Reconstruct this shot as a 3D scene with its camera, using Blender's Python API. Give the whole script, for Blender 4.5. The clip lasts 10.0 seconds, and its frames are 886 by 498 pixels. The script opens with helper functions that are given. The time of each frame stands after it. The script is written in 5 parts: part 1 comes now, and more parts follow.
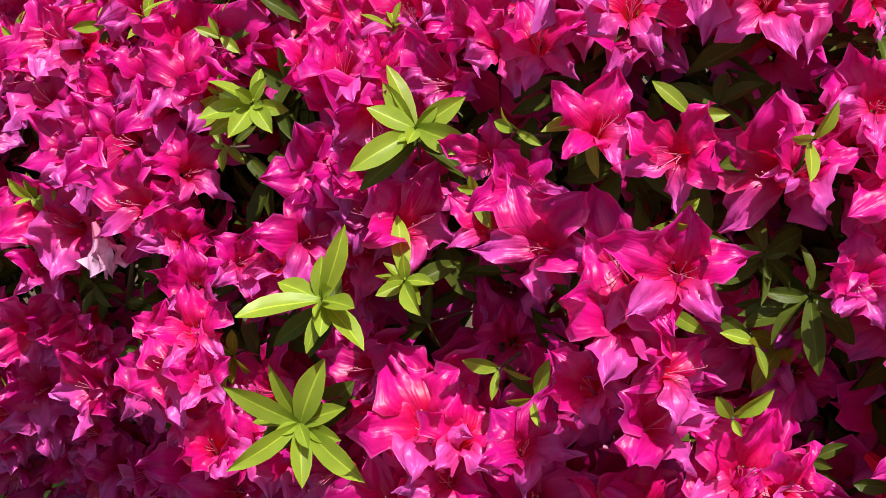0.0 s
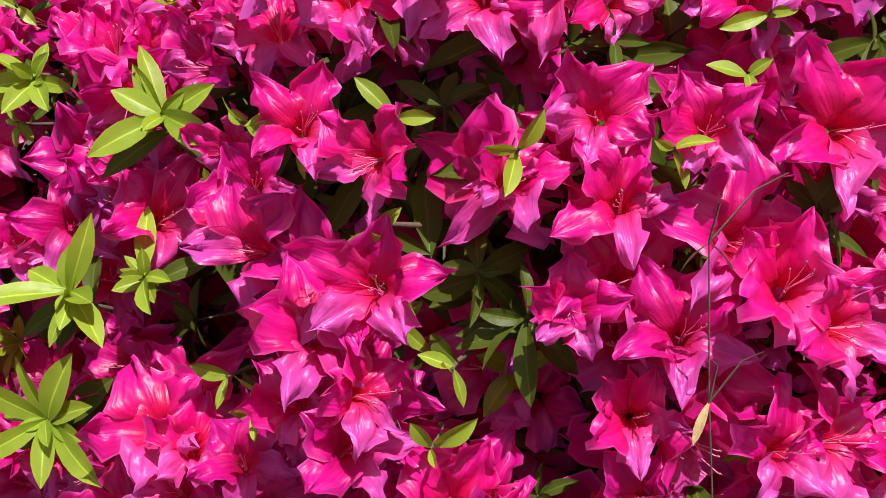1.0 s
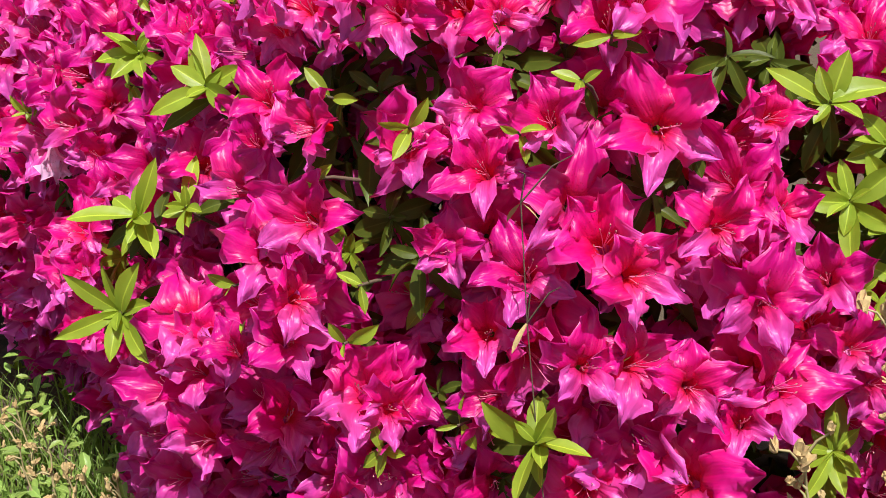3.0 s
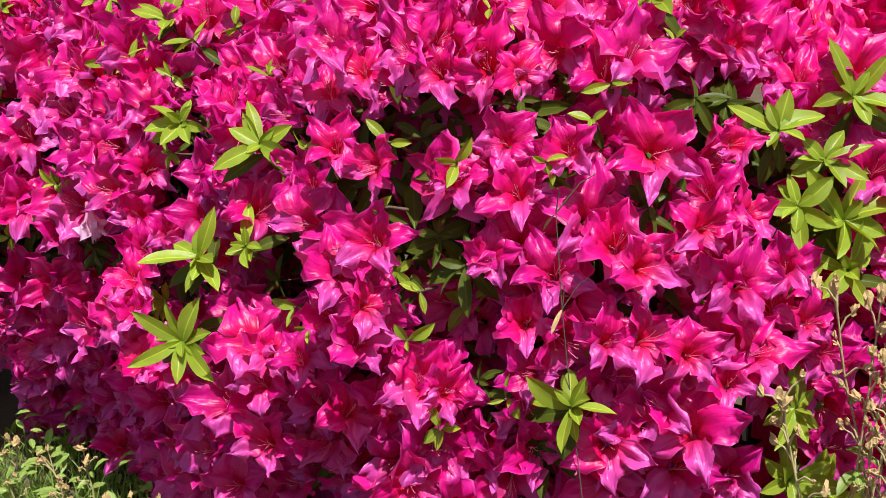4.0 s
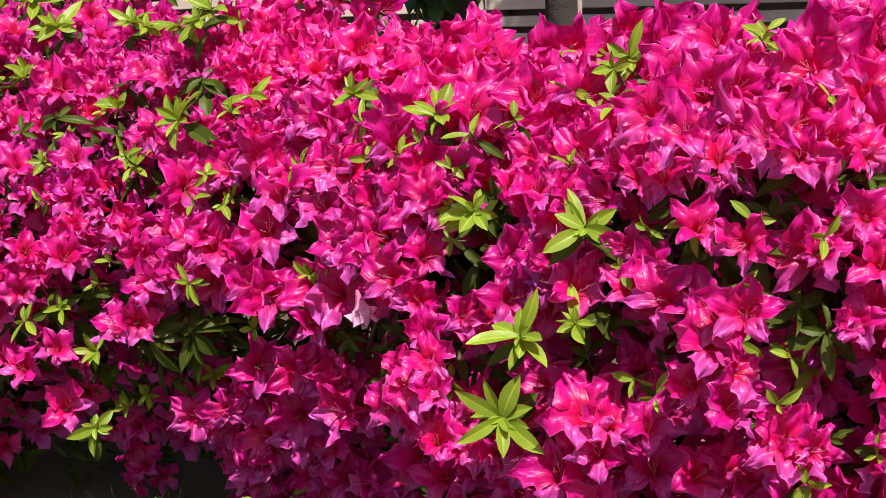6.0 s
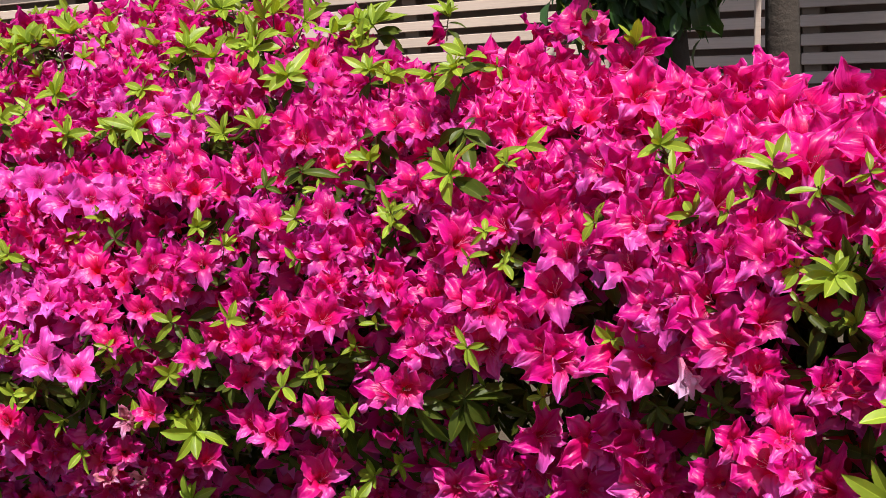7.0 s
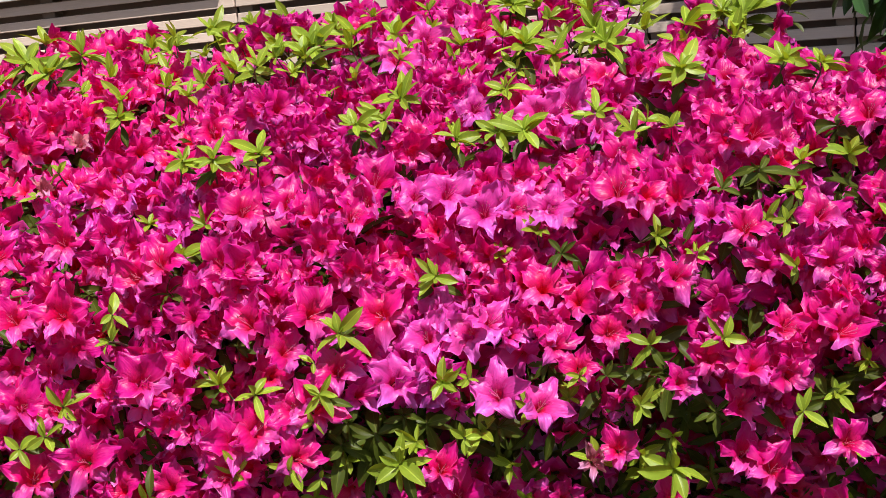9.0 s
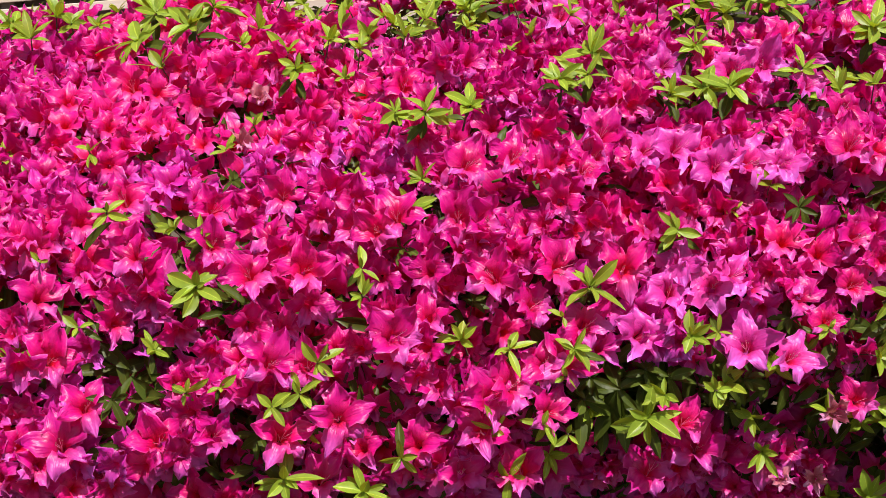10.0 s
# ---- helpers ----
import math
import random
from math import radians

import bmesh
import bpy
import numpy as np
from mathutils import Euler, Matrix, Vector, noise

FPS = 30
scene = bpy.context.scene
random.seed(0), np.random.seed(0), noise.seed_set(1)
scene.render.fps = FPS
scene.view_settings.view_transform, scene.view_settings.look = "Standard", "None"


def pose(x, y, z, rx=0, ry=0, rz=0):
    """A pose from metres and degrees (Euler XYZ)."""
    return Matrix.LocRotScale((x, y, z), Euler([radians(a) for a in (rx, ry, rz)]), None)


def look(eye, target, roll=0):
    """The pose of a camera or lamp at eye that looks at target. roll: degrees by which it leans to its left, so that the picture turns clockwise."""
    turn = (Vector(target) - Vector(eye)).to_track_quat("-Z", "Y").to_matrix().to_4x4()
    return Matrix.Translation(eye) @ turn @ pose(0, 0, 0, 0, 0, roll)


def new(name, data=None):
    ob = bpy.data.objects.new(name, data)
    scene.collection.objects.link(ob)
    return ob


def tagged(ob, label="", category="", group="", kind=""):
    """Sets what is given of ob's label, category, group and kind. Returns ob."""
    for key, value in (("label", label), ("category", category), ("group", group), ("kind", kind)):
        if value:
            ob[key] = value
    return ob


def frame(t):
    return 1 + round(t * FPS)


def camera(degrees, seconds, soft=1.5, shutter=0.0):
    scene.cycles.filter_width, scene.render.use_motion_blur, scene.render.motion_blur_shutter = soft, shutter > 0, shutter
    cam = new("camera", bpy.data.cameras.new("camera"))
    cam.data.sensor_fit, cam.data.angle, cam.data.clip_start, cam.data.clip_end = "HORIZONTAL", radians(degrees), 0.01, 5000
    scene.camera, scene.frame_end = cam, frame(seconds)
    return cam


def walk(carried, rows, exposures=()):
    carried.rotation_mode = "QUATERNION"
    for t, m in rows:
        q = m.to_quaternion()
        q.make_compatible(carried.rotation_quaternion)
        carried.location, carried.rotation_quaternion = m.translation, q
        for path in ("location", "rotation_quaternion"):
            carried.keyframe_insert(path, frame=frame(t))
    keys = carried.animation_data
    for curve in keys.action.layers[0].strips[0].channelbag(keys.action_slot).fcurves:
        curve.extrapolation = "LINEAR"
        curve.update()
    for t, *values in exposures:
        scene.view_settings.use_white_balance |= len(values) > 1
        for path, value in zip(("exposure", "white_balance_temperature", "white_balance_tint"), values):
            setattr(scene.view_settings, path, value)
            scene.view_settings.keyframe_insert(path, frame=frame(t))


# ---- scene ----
# The hedge stands on the ground z = 0; x runs along it, y away from the walker.
cam = camera(37.88, 10.0, soft=0.55)
PATH = [
    (0, (0.229, -0.959, 0.839), (0.21, 0.883, 0.06), -5.9),
    (0.5, (0.324, -0.92, 0.819), (0.299, 0.92, 0.034), -4.4),
    (1, (0.394, -0.909, 0.817), (0.32, 0.923, 0.018), -3.5),
    (1.5, (0.494, -0.933, 0.831), (0.284, 0.874, 0.001), -2.3),
    (2, (0.569, -0.966, 0.846), (0.189, 0.814, 0.017), -1.6),
    (2.5, (0.609, -1.003, 0.854), (0.129, 0.76, 0.041), -2.6),
    (2.7, (0.612, -1.028, 0.861), (0.136, 0.735, 0.047), -3.2),
    (3.8, (0.541, -1.269, 0.899), (0.239, 0.571, 0.178), -4.1),
    (4, (0.527, -1.305, 0.906), (0.261, 0.552, 0.213), -4.4),
    (4.5, (0.51, -1.384, 0.914), (0.286, 0.497, 0.275), -4.2),
    (5, (0.453, -1.448, 0.918), (0.249, 0.449, 0.317), -3.8),
    (5.2, (0.396, -1.463, 0.924), (0.201, 0.439, 0.336), -4.2),
    (6.3, (0.116, -1.365, 0.962), (-0.098, 0.542, 0.399), -6.3),
    (6.5, (0.051, -1.336, 0.966), (-0.183, 0.579, 0.438), -6.3),
    (7, (-0.102, -1.324, 0.976), (-0.38, 0.592, 0.472), -6.7),
    (7.5, (-0.301, -1.295, 0.977), (-0.562, 0.63, 0.501), -6.8),
    (8, (-0.498, -1.226, 0.967), (-0.719, 0.712, 0.524), -6.4),
    (8.5, (-0.695, -1.191, 0.974), (-0.844, 0.752, 0.527), -6.4),
    (9, (-0.904, -1.174, 0.987), (-0.954, 0.767, 0.508), -7.3),
    (9.5, (-1.1, -1.128, 0.987), (-1.061, 0.805, 0.474), -6.7),
    (10, (-1.348, -1.141, 1.008), (-1.21, 0.779, 0.469), -5.8),
]
walk(cam, [(t, look(eye, target, roll)) for t, eye, target, roll in PATH])

# ---- world and sun ----
SUN_EL, SUN_AZ = 66.0, 150.0   # degrees; azimuth of the sun, from +y clockwise
world = bpy.data.worlds.new("World")
scene.world = world
world.use_nodes = True
wn = world.node_tree.nodes
sky = wn.new("ShaderNodeTexSky")
sky.sky_type = 'NISHITA'
sky.sun_disc = False
sky.air_density, sky.dust_density, sky.ozone_density = 0.8, 3.0, 0.4
sky.sun_elevation, sky.sun_rotation = radians(SUN_EL), radians(SUN_AZ)
wn["Background"].inputs["Strength"].default_value = 0.085
world.node_tree.links.new(sky.outputs[0], wn["Background"].inputs[0])
sun = new("sun", bpy.data.lights.new("sun", 'SUN'))
sun.data.energy, sun.data.angle, sun.data.color = 5.0, radians(0.5), (1.0, 0.96, 0.91)
_d = Vector((math.sin(radians(SUN_AZ)) * math.cos(radians(SUN_EL)), math.cos(radians(SUN_AZ)) * math.cos(radians(SUN_EL)), math.sin(radians(SUN_EL))))
sun.matrix_world = look(_d * 20, (0, 0, 0))
scene.view_settings.exposure = 0.42


# ---- materials ----
class Mat:
    """A small builder of node materials."""

    def __init__(self, name):
        self.m = bpy.data.materials.new(name)
        self.m.use_nodes = True
        self.t = self.m.node_tree
        self.n = self.t.nodes
        self.n.clear()
        self.out = self.n.new("ShaderNodeOutputMaterial")

    def node(self, kind, props=None, **ins):
        n = self.n.new("ShaderNode" + kind)
        for k, v in (props or {}).items():
            setattr(n, k, v)
        for k, v in ins.items():
            key = int(k[1:]) if k[0] == "i" and k[1:].isdigit() else k.replace("_", " ")
            if isinstance(v, bpy.types.NodeSocket):
                self.t.links.new(v, n.inputs[key])
            else:
                n.inputs[key].default_value = v
        return n

    def math(self, op, a, b=0.0):
        return self.node("Math", {"operation": op}, i0=a, i1=b).outputs[0]

    def noise(self, scale, detail=4.0, vec=None, rough=0.55):
        n = self.node("TexNoise", None, Scale=scale, Detail=detail, Roughness=rough)
        if vec is not None:
            self.t.links.new(vec, n.inputs["Vector"])
        return n.outputs[0]

    def ramp(self, fac, stops):
        r = self.node("ValToRGB", None, Fac=fac)
        e = r.color_ramp.elements
        while len(e) < len(stops):
            e.new(0.5)
        for el, (p, c) in zip(e, stops):
            el.position, el.color = p, (*c, 1.0)
        return r.outputs[0]

    def mix(self, fac, a, b, mode='MIX'):
        n = self.node("Mix", {"data_type": 'RGBA', "blend_type": mode})
        for i, v in ((0, fac), (6, a), (7, b)):
            if isinstance(v, bpy.types.NodeSocket):
                self.t.links.new(v, n.inputs[i])
            else:
                n.inputs[i].default_value = v if i == 0 else (*v, 1.0)
        return n.outputs[2]

    def obj(self):
        return self.node("TexCoord").outputs["Object"]

    def uv(self):
        s = self.node("SeparateXYZ", None, i0=self.node("TexCoord").outputs["UV"])
        return s.outputs[0], s.outputs[1]

    def bump(self, height, strength=0.3, distance=0.002):
        return self.node("Bump", None, Strength=strength, Distance=distance, Height=height).outputs[0]

    def plain(self, color, rough=0.7, normal=None, **kw):
        b = self.node("BsdfPrincipled", None, Roughness=rough, **kw)
        self._set(b, "Base Color", color)
        if normal is not None:
            self.t.links.new(normal, b.inputs["Normal"])
        self.t.links.new(b.outputs[0], self.out.inputs[0])
        return self.m

    def _set(self, node, key, v):
        if isinstance(v, bpy.types.NodeSocket):
            self.t.links.new(v, node.inputs[key])
        else:
            node.inputs[key].default_value = (*v, 1.0)

    def thin(self, color, through_color, share, rough, gloss, normal=None, sheen=0.0):
        """A leaf or petal: part of the light passes through it."""
        b = self.node("BsdfPrincipled", None, Roughness=rough)
        b.inputs["Specular IOR Level"].default_value = gloss
        b.inputs["Sheen Weight"].default_value, b.inputs["Sheen Roughness"].default_value = sheen, 0.4
        b.inputs["Sheen Tint"].default_value = (1.0, 0.72, 0.95, 1.0)
        self._set(b, "Base Color", color)
        tr = self.node("BsdfTranslucent")
        self._set(tr, "Color", through_color)
        if normal is not None:
            self.t.links.new(normal, b.inputs["Normal"])
            self.t.links.new(normal, tr.inputs["Normal"])
        mx = self.node("MixShader", None, Fac=share, i1=b.outputs[0], i2=tr.outputs[0])
        self.t.links.new(mx.outputs[0], self.out.inputs[0])
        return self.m


def petal_material(name, pale, deep, throat, through_color):
    """Petal: deep toward the throat, fine veins along it; highlights are painted in as paler edges, streaks and lower
    lobes. UV: x across, y from throat to tip; the blotch lies where x > 1, the lower lobes where x > 2.
    """
    k = Mat(name)
    u, v = k.uv()
    rnd = k.node("ObjectInfo").outputs["Random"]
    across = k.math('FRACT', u)
    vein = k.node("TexWave", {"wave_type": 'BANDS', "bands_direction": 'X'}, Scale=2.4, Distortion=2.5, Detail=3.0,
                  Vector=k.node("CombineXYZ", None, i0=across, i1=k.math('MULTIPLY', v, 0.35)).outputs[0]).outputs[1]
    blot = k.noise(9.0, 3.0, k.obj())
    f = k.math('ADD', v, k.math('MULTIPLY', k.math('SUBTRACT', k.noise(60.0, 4.0, k.obj()), 0.5), 0.25))
    # toward the tip the lilac is partly own tone, partly painted highlight
    col = k.ramp(f, [(0.0, throat), (0.22, throat), (0.42, deep), (0.66, pale), (1.0, tuple(min(0.9, c + d) for c, d in zip(pale, (0.0, 0.006, 0.09))))])
    # pale lilac streaks painted toward the tip as highlights along the folds
    streak_glint = k.noise(7.0, 4.0, k.node("CombineXYZ", None, i0=k.math('MULTIPLY', u, 2.2), i1=k.math('MULTIPLY', v, 0.28), i2=k.math('MULTIPLY', rnd, 9.0)).outputs[0], 0.6)
    streak_glint = k.node("MapRange", None, Value=streak_glint, i1=0.46, i2=0.66, i3=0.0, i4=1.0).outputs[0]
    col = k.mix(k.math('MULTIPLY', vein, 0.06), col, deep)
    col = k.mix(k.math('MULTIPLY', k.math('MULTIPLY', streak_glint, v), 0.34), col, tuple(min(0.9, c * 1.05 + d) for c, d in zip(pale, (0.0, 0.045, 0.14))))
    # bright lit edge painted as a paler strip along each side of the lobe
    rim_light = k.node("MapRange", None, Value=k.math('ABSOLUTE', k.math('SUBTRACT', across, 0.5)), i1=0.42, i2=0.49, i3=0.0, i4=1.0).outputs[0]
    col = k.mix(k.math('MULTIPLY', k.math('MULTIPLY', rim_light, v), 0.8), col, tuple(min(0.9, c * 1.05 + d) for c, d in zip(pale, (0.06, 0.12, 0.24))))
    spots = k.node("TexVoronoi", None, Vector=k.obj(), Scale=420.0).outputs["Distance"]
    top = k.math('MULTIPLY', k.math('GREATER_THAN', u, 1.0), k.math('LESS_THAN', u, 2.0))
    mask = k.math('MULTIPLY', top, k.math('MULTIPLY', k.math('LESS_THAN', spots, 0.26), k.math('LESS_THAN', f, 0.58)))
    # sunlit sheen painted into the base colour of the lower lobes
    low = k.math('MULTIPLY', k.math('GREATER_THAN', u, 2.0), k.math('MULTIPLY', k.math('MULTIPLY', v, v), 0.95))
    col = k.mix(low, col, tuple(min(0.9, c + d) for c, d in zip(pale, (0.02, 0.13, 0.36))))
    col = k.mix(k.math('MULTIPLY', mask, 0.55), col, (0.34, 0.0, 0.04))
    col = k.node("HueSaturation", None, Hue=k.math('ADD', 0.492, k.math('MULTIPLY', rnd, 0.018)), Saturation=1.0,
                 Value=k.math('ADD', 0.86, k.math('MULTIPLY', rnd, 0.28)), Color=col).outputs[0]
    thr = k.mix(0.35, through_color, col)
    n = k.bump(k.math('ADD', k.noise(48.0, 2.0, k.obj()), k.math('MULTIPLY', k.noise(260.0, 2.0, k.obj()), 0.03)), 0.45, 0.004)
    crease = k.noise(3.2, 1.5, k.node("CombineXYZ", None, i0=k.math('MULTIPLY', u, 3.0), i1=k.math('MULTIPLY', v, 0.6), i2=k.math('MULTIPLY', rnd, 9.0)).outputs[0], 0.6)
    n = k.node("Bump", None, Strength=0.30, Distance=0.004, Height=crease, Normal=n).outputs[0]
    return k.thin(col, thr, 0.37, 0.40, 0.50, n, 0.02)


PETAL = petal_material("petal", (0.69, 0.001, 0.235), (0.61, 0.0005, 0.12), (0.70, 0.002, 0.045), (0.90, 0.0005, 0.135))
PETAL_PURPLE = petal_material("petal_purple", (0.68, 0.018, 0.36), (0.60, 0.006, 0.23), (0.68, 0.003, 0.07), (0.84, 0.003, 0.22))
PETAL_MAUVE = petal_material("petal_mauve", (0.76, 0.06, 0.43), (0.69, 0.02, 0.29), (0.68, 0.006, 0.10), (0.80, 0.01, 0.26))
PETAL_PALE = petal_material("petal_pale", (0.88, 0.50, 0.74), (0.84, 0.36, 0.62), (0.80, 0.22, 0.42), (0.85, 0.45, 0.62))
PETAL_WITHERED = petal_material("petal_withered", (0.66, 0.20, 0.27), (0.52, 0.10, 0.16), (0.42, 0.10, 0.10), (0.6, 0.18, 0.18))


def leaf_material(name, a, b, through_color, share, gloss):
    k = Mat(name)
    u, v = k.uv()
    rib = k.math('ABSOLUTE', k.math('SUBTRACT', u, 0.5))
    col = k.mix(k.noise(34.0, 5.0, k.obj()), a, b)
    col = k.mix(k.math('MULTIPLY', k.math('LESS_THAN', rib, 0.035), 0.5), col, tuple(min(1, c * 1.7) for c in b))
    rnd = k.node("ObjectInfo").outputs["Random"]
    isl = k.node("NewGeometry").outputs["Random Per Island"]
    val = k.math('ADD', 0.72, k.math('ADD', k.math('MULTIPLY', rnd, 0.42), k.math('MULTIPLY', isl, 0.26)))
    col = k.node("HueSaturation", None, Hue=k.math('ADD', 0.485, k.math('MULTIPLY', isl, 0.03)), Saturation=1.0, Value=val, Color=col).outputs[0]
    n = k.bump(k.math('ADD', k.math('MULTIPLY', rib, 3.0), k.math('MULTIPLY', k.noise(120.0, 3.0, k.obj()), 0.5)), 0.35, 0.0015)
    return k.thin(col, through_color, share, 0.42, gloss, n)


LEAF_NEW = leaf_material("leaf_new", (0.11, 0.19, 0.014), (0.32, 0.40, 0.038), (0.46, 0.52, 0.018), 0.30, 0.3)
LEAF_OLD = leaf_material("leaf_old", (0.036, 0.055, 0.007), (0.080, 0.098, 0.014), (0.13, 0.16, 0.012), 0.2, 0.15)


def speckled(name, dark, light, scale, rough, bump=0.3, dist=0.004):
    k = Mat(name)
    f = k.noise(scale, 8.0, k.obj(), 0.65)
    g = k.noise(scale * 0.13, 3.0, k.obj())
    col = k.mix(k.math('MULTIPLY', k.math('ADD', f, g), 0.5), dark, light)
    return k.plain(col, rough, k.bump(f, bump, dist))


BARK = speckled("bark", (0.07, 0.045, 0.03), (0.17, 0.12, 0.08), 40.0, 0.9, 0.6)
TRUNK_BARK = speckled("trunk_bark", (0.032, 0.024, 0.019), (0.085, 0.065, 0.05), 22.0, 0.9, 0.8, 0.01)
SOIL = speckled("soil", (0.045, 0.032, 0.021), (0.13, 0.095, 0.062), 14.0, 0.95, 0.8, 0.02)
STAMEN = speckled("stamen", (0.80, 0.10, 0.32), (0.86, 0.30, 0.50), 80.0, 0.5, 0.1, 0.001)
ANTHER = speckled("anther", (0.40, 0.14, 0.16), (0.60, 0.36, 0.30), 200.0, 0.7)


def part(name, bm, material, parent, label=""):
    """Links a bmesh as one mesh object under a thing or a part."""
    me = bpy.data.meshes.new(name)
    bm.to_mesh(me)
    bm.free()
    for p in me.polygons:
        p.use_smooth = True
    for m in (material if isinstance(material, (list, tuple)) else [material]):
        me.materials.append(m)
    ob = new(name, me)
    ob.parent = parent
    return tagged(ob, label)


def mesh_from(name, verts, faces, materials, uvs=None, mat_index=None, smooth=True):
    me = bpy.data.meshes.new(name)
    me.from_pydata([tuple(v) for v in verts], [], faces)
    if uvs is not None:
        layer = me.uv_layers.new(name="UVMap")
        flat = np.empty(len(me.loops), dtype=np.int32)
        me.loops.foreach_get("vertex_index", flat)
        layer.data.foreach_set("uv", np.asarray(uvs, dtype=np.float32)[flat].ravel())
    for m in materials:
        me.materials.append(m)
    if mat_index is not None:
        me.polygons.foreach_set("material_index", np.asarray(mat_index, dtype=np.int32))
    me.polygons.foreach_set("use_smooth", np.full(len(me.polygons), smooth))
    me.update()
    return me


# ---- the form of the hedge ----
FRONT = [(-3.2, 0.25), (-1.55, 0.23), (-1.0, 0.24), (-0.7, 0.225), (-0.47, 0.19), (-0.33, 0.16), (-0.22, 0.12), (-0.12, 0.05),
         (-0.05, -0.03), (0.05, -0.10), (0.1, -0.15), (0.15, -0.20), (0.2, -0.23), (0.25, -0.27), (0.33, -0.36), (0.39, -0.39), (0.48, -0.405),
         (0.56, -0.385), (0.63, -0.31), (0.7, -0.27), (0.9, -0.24), (2.2, -0.2)]
SIDE_A = [(0, 0.20), (0.12, 0.14), (0.25, 0.065), (0.40, 0.008), (0.45, 0.02), (0.5, 0.05), (0.56, 0.08), (0.6, 0.1), (0.65, 0.16), (0.69, 0.24), (0.73, 0.36),
          (0.76, 0.46), (0.8, 0.57), (0.82, 0.68), (0.838, 0.8), (0.85, 1.0), (0.86, 1.3)]
SIDE_B = [(0, 0.04), (0.15, 0.005), (0.28, -0.008), (0.38, -0.004), (0.44, 0), (0.5, 0.01), (0.54, 0.02), (0.58, 0.03), (0.62, 0.04), (0.65, 0.08), (0.68, 0.15),
          (0.70, 0.25), (0.704, 0.5), (0.712, 0.68), (0.725, 0.8), (0.745, 0.98), (0.76, 1.25)]


def front(x):
    return float(np.interp(x, [p[0] for p in FRONT], [p[1] for p in FRONT]))


def blend(x):
    w = min(1.0, max(0.0, (x + 0.35) / 0.5))
    return w * w * (3 - 2 * w)


ARC = 49


def section(x):
    """The hedge's outline across x, as points (y, z) from foot to back."""
    w = blend(x)
    out = []
    for s in np.linspace(0, len(SIDE_A) - 1, ARC):
        (za, da), (zb, db) = ([np.interp(s, range(len(side)), [p[c] for p in side]) for c in (0, 1)] for side in (SIDE_A, SIDE_B))
        z = za * (1 - w) + zb * w
        rise = 0.038 * min(1.0, max(0.0, (x - 0.28) / 0.14)) * min(1.0, max(0.0, (0.70 - x) / 0.06))
        out.append((front(x) + da * (1 - w) + db * w, z + rise * min(1.0, max(0.0, (z - 0.60) / 0.10))))
    return out


class Hull:
    """The hedge's surface over x and the length q along its outline."""

    def __init__(self):
        self.xs = np.arange(-3.2, 2.21, 0.05)
        self.sec = np.array([section(x) for x in self.xs])
        seg = np.hypot(*np.moveaxis(np.diff(self.sec, axis=1), -1, 0))
        self.q = np.concatenate([np.zeros((len(self.xs), 1)), np.cumsum(seg, 1)], 1)

    def at(self, x, q):
        f = min(max((x + 3.2) / 0.05, 0), len(self.xs) - 1.001)
        i = int(f)
        p = [np.array([np.interp(q, self.q[j], self.sec[j, :, c]) for c in (0, 1)]) for j in (i, i + 1)]
        y, z = p[0] * (1 - f + i) + p[1] * (f - i)
        bump = 0.035 * noise.noise(Vector((x * 4.0, q * 4.0, 3.1))) + 0.02 * noise.noise(Vector((x * 9.0, q * 9.0, 7.7)))
        return Vector((x, y, z)), bump

    def normal(self, x, q):
        a, b = self.at(x - 0.04, q)[0], self.at(x + 0.04, q)[0]
        c, d = self.at(x, max(0, q - 0.05))[0], self.at(x, q + 0.05)[0]
        return (b - a).cross(d - c).normalized()


HULL = Hull()


def facing(place, ahead, top=(0, 0, 1), spin=0.0, size=1.0):
    """A pose at place whose z points ahead and whose y leans to the top."""
    z = Vector(ahead).normalized()
    x = Vector(top).cross(z)
    x = x.normalized() if x.length > 1e-3 else Vector((1, 0, 0))
    y = z.cross(x)
    m = Matrix((x, y, z)).transposed().to_4x4()
    return Matrix.Translation(place) @ m @ Matrix.Rotation(spin, 4, 'Z') @ Matrix.Scale(size, 4)


# ---- flowers ----
LOBE = ((0.26, 0.44), (0.38, 0.68), (0.50, 0.92), (0.58, 1.0), (0.68, 0.94), (0.78, 0.74), (0.87, 0.47), (0.94, 0.22), (1, 0.02))


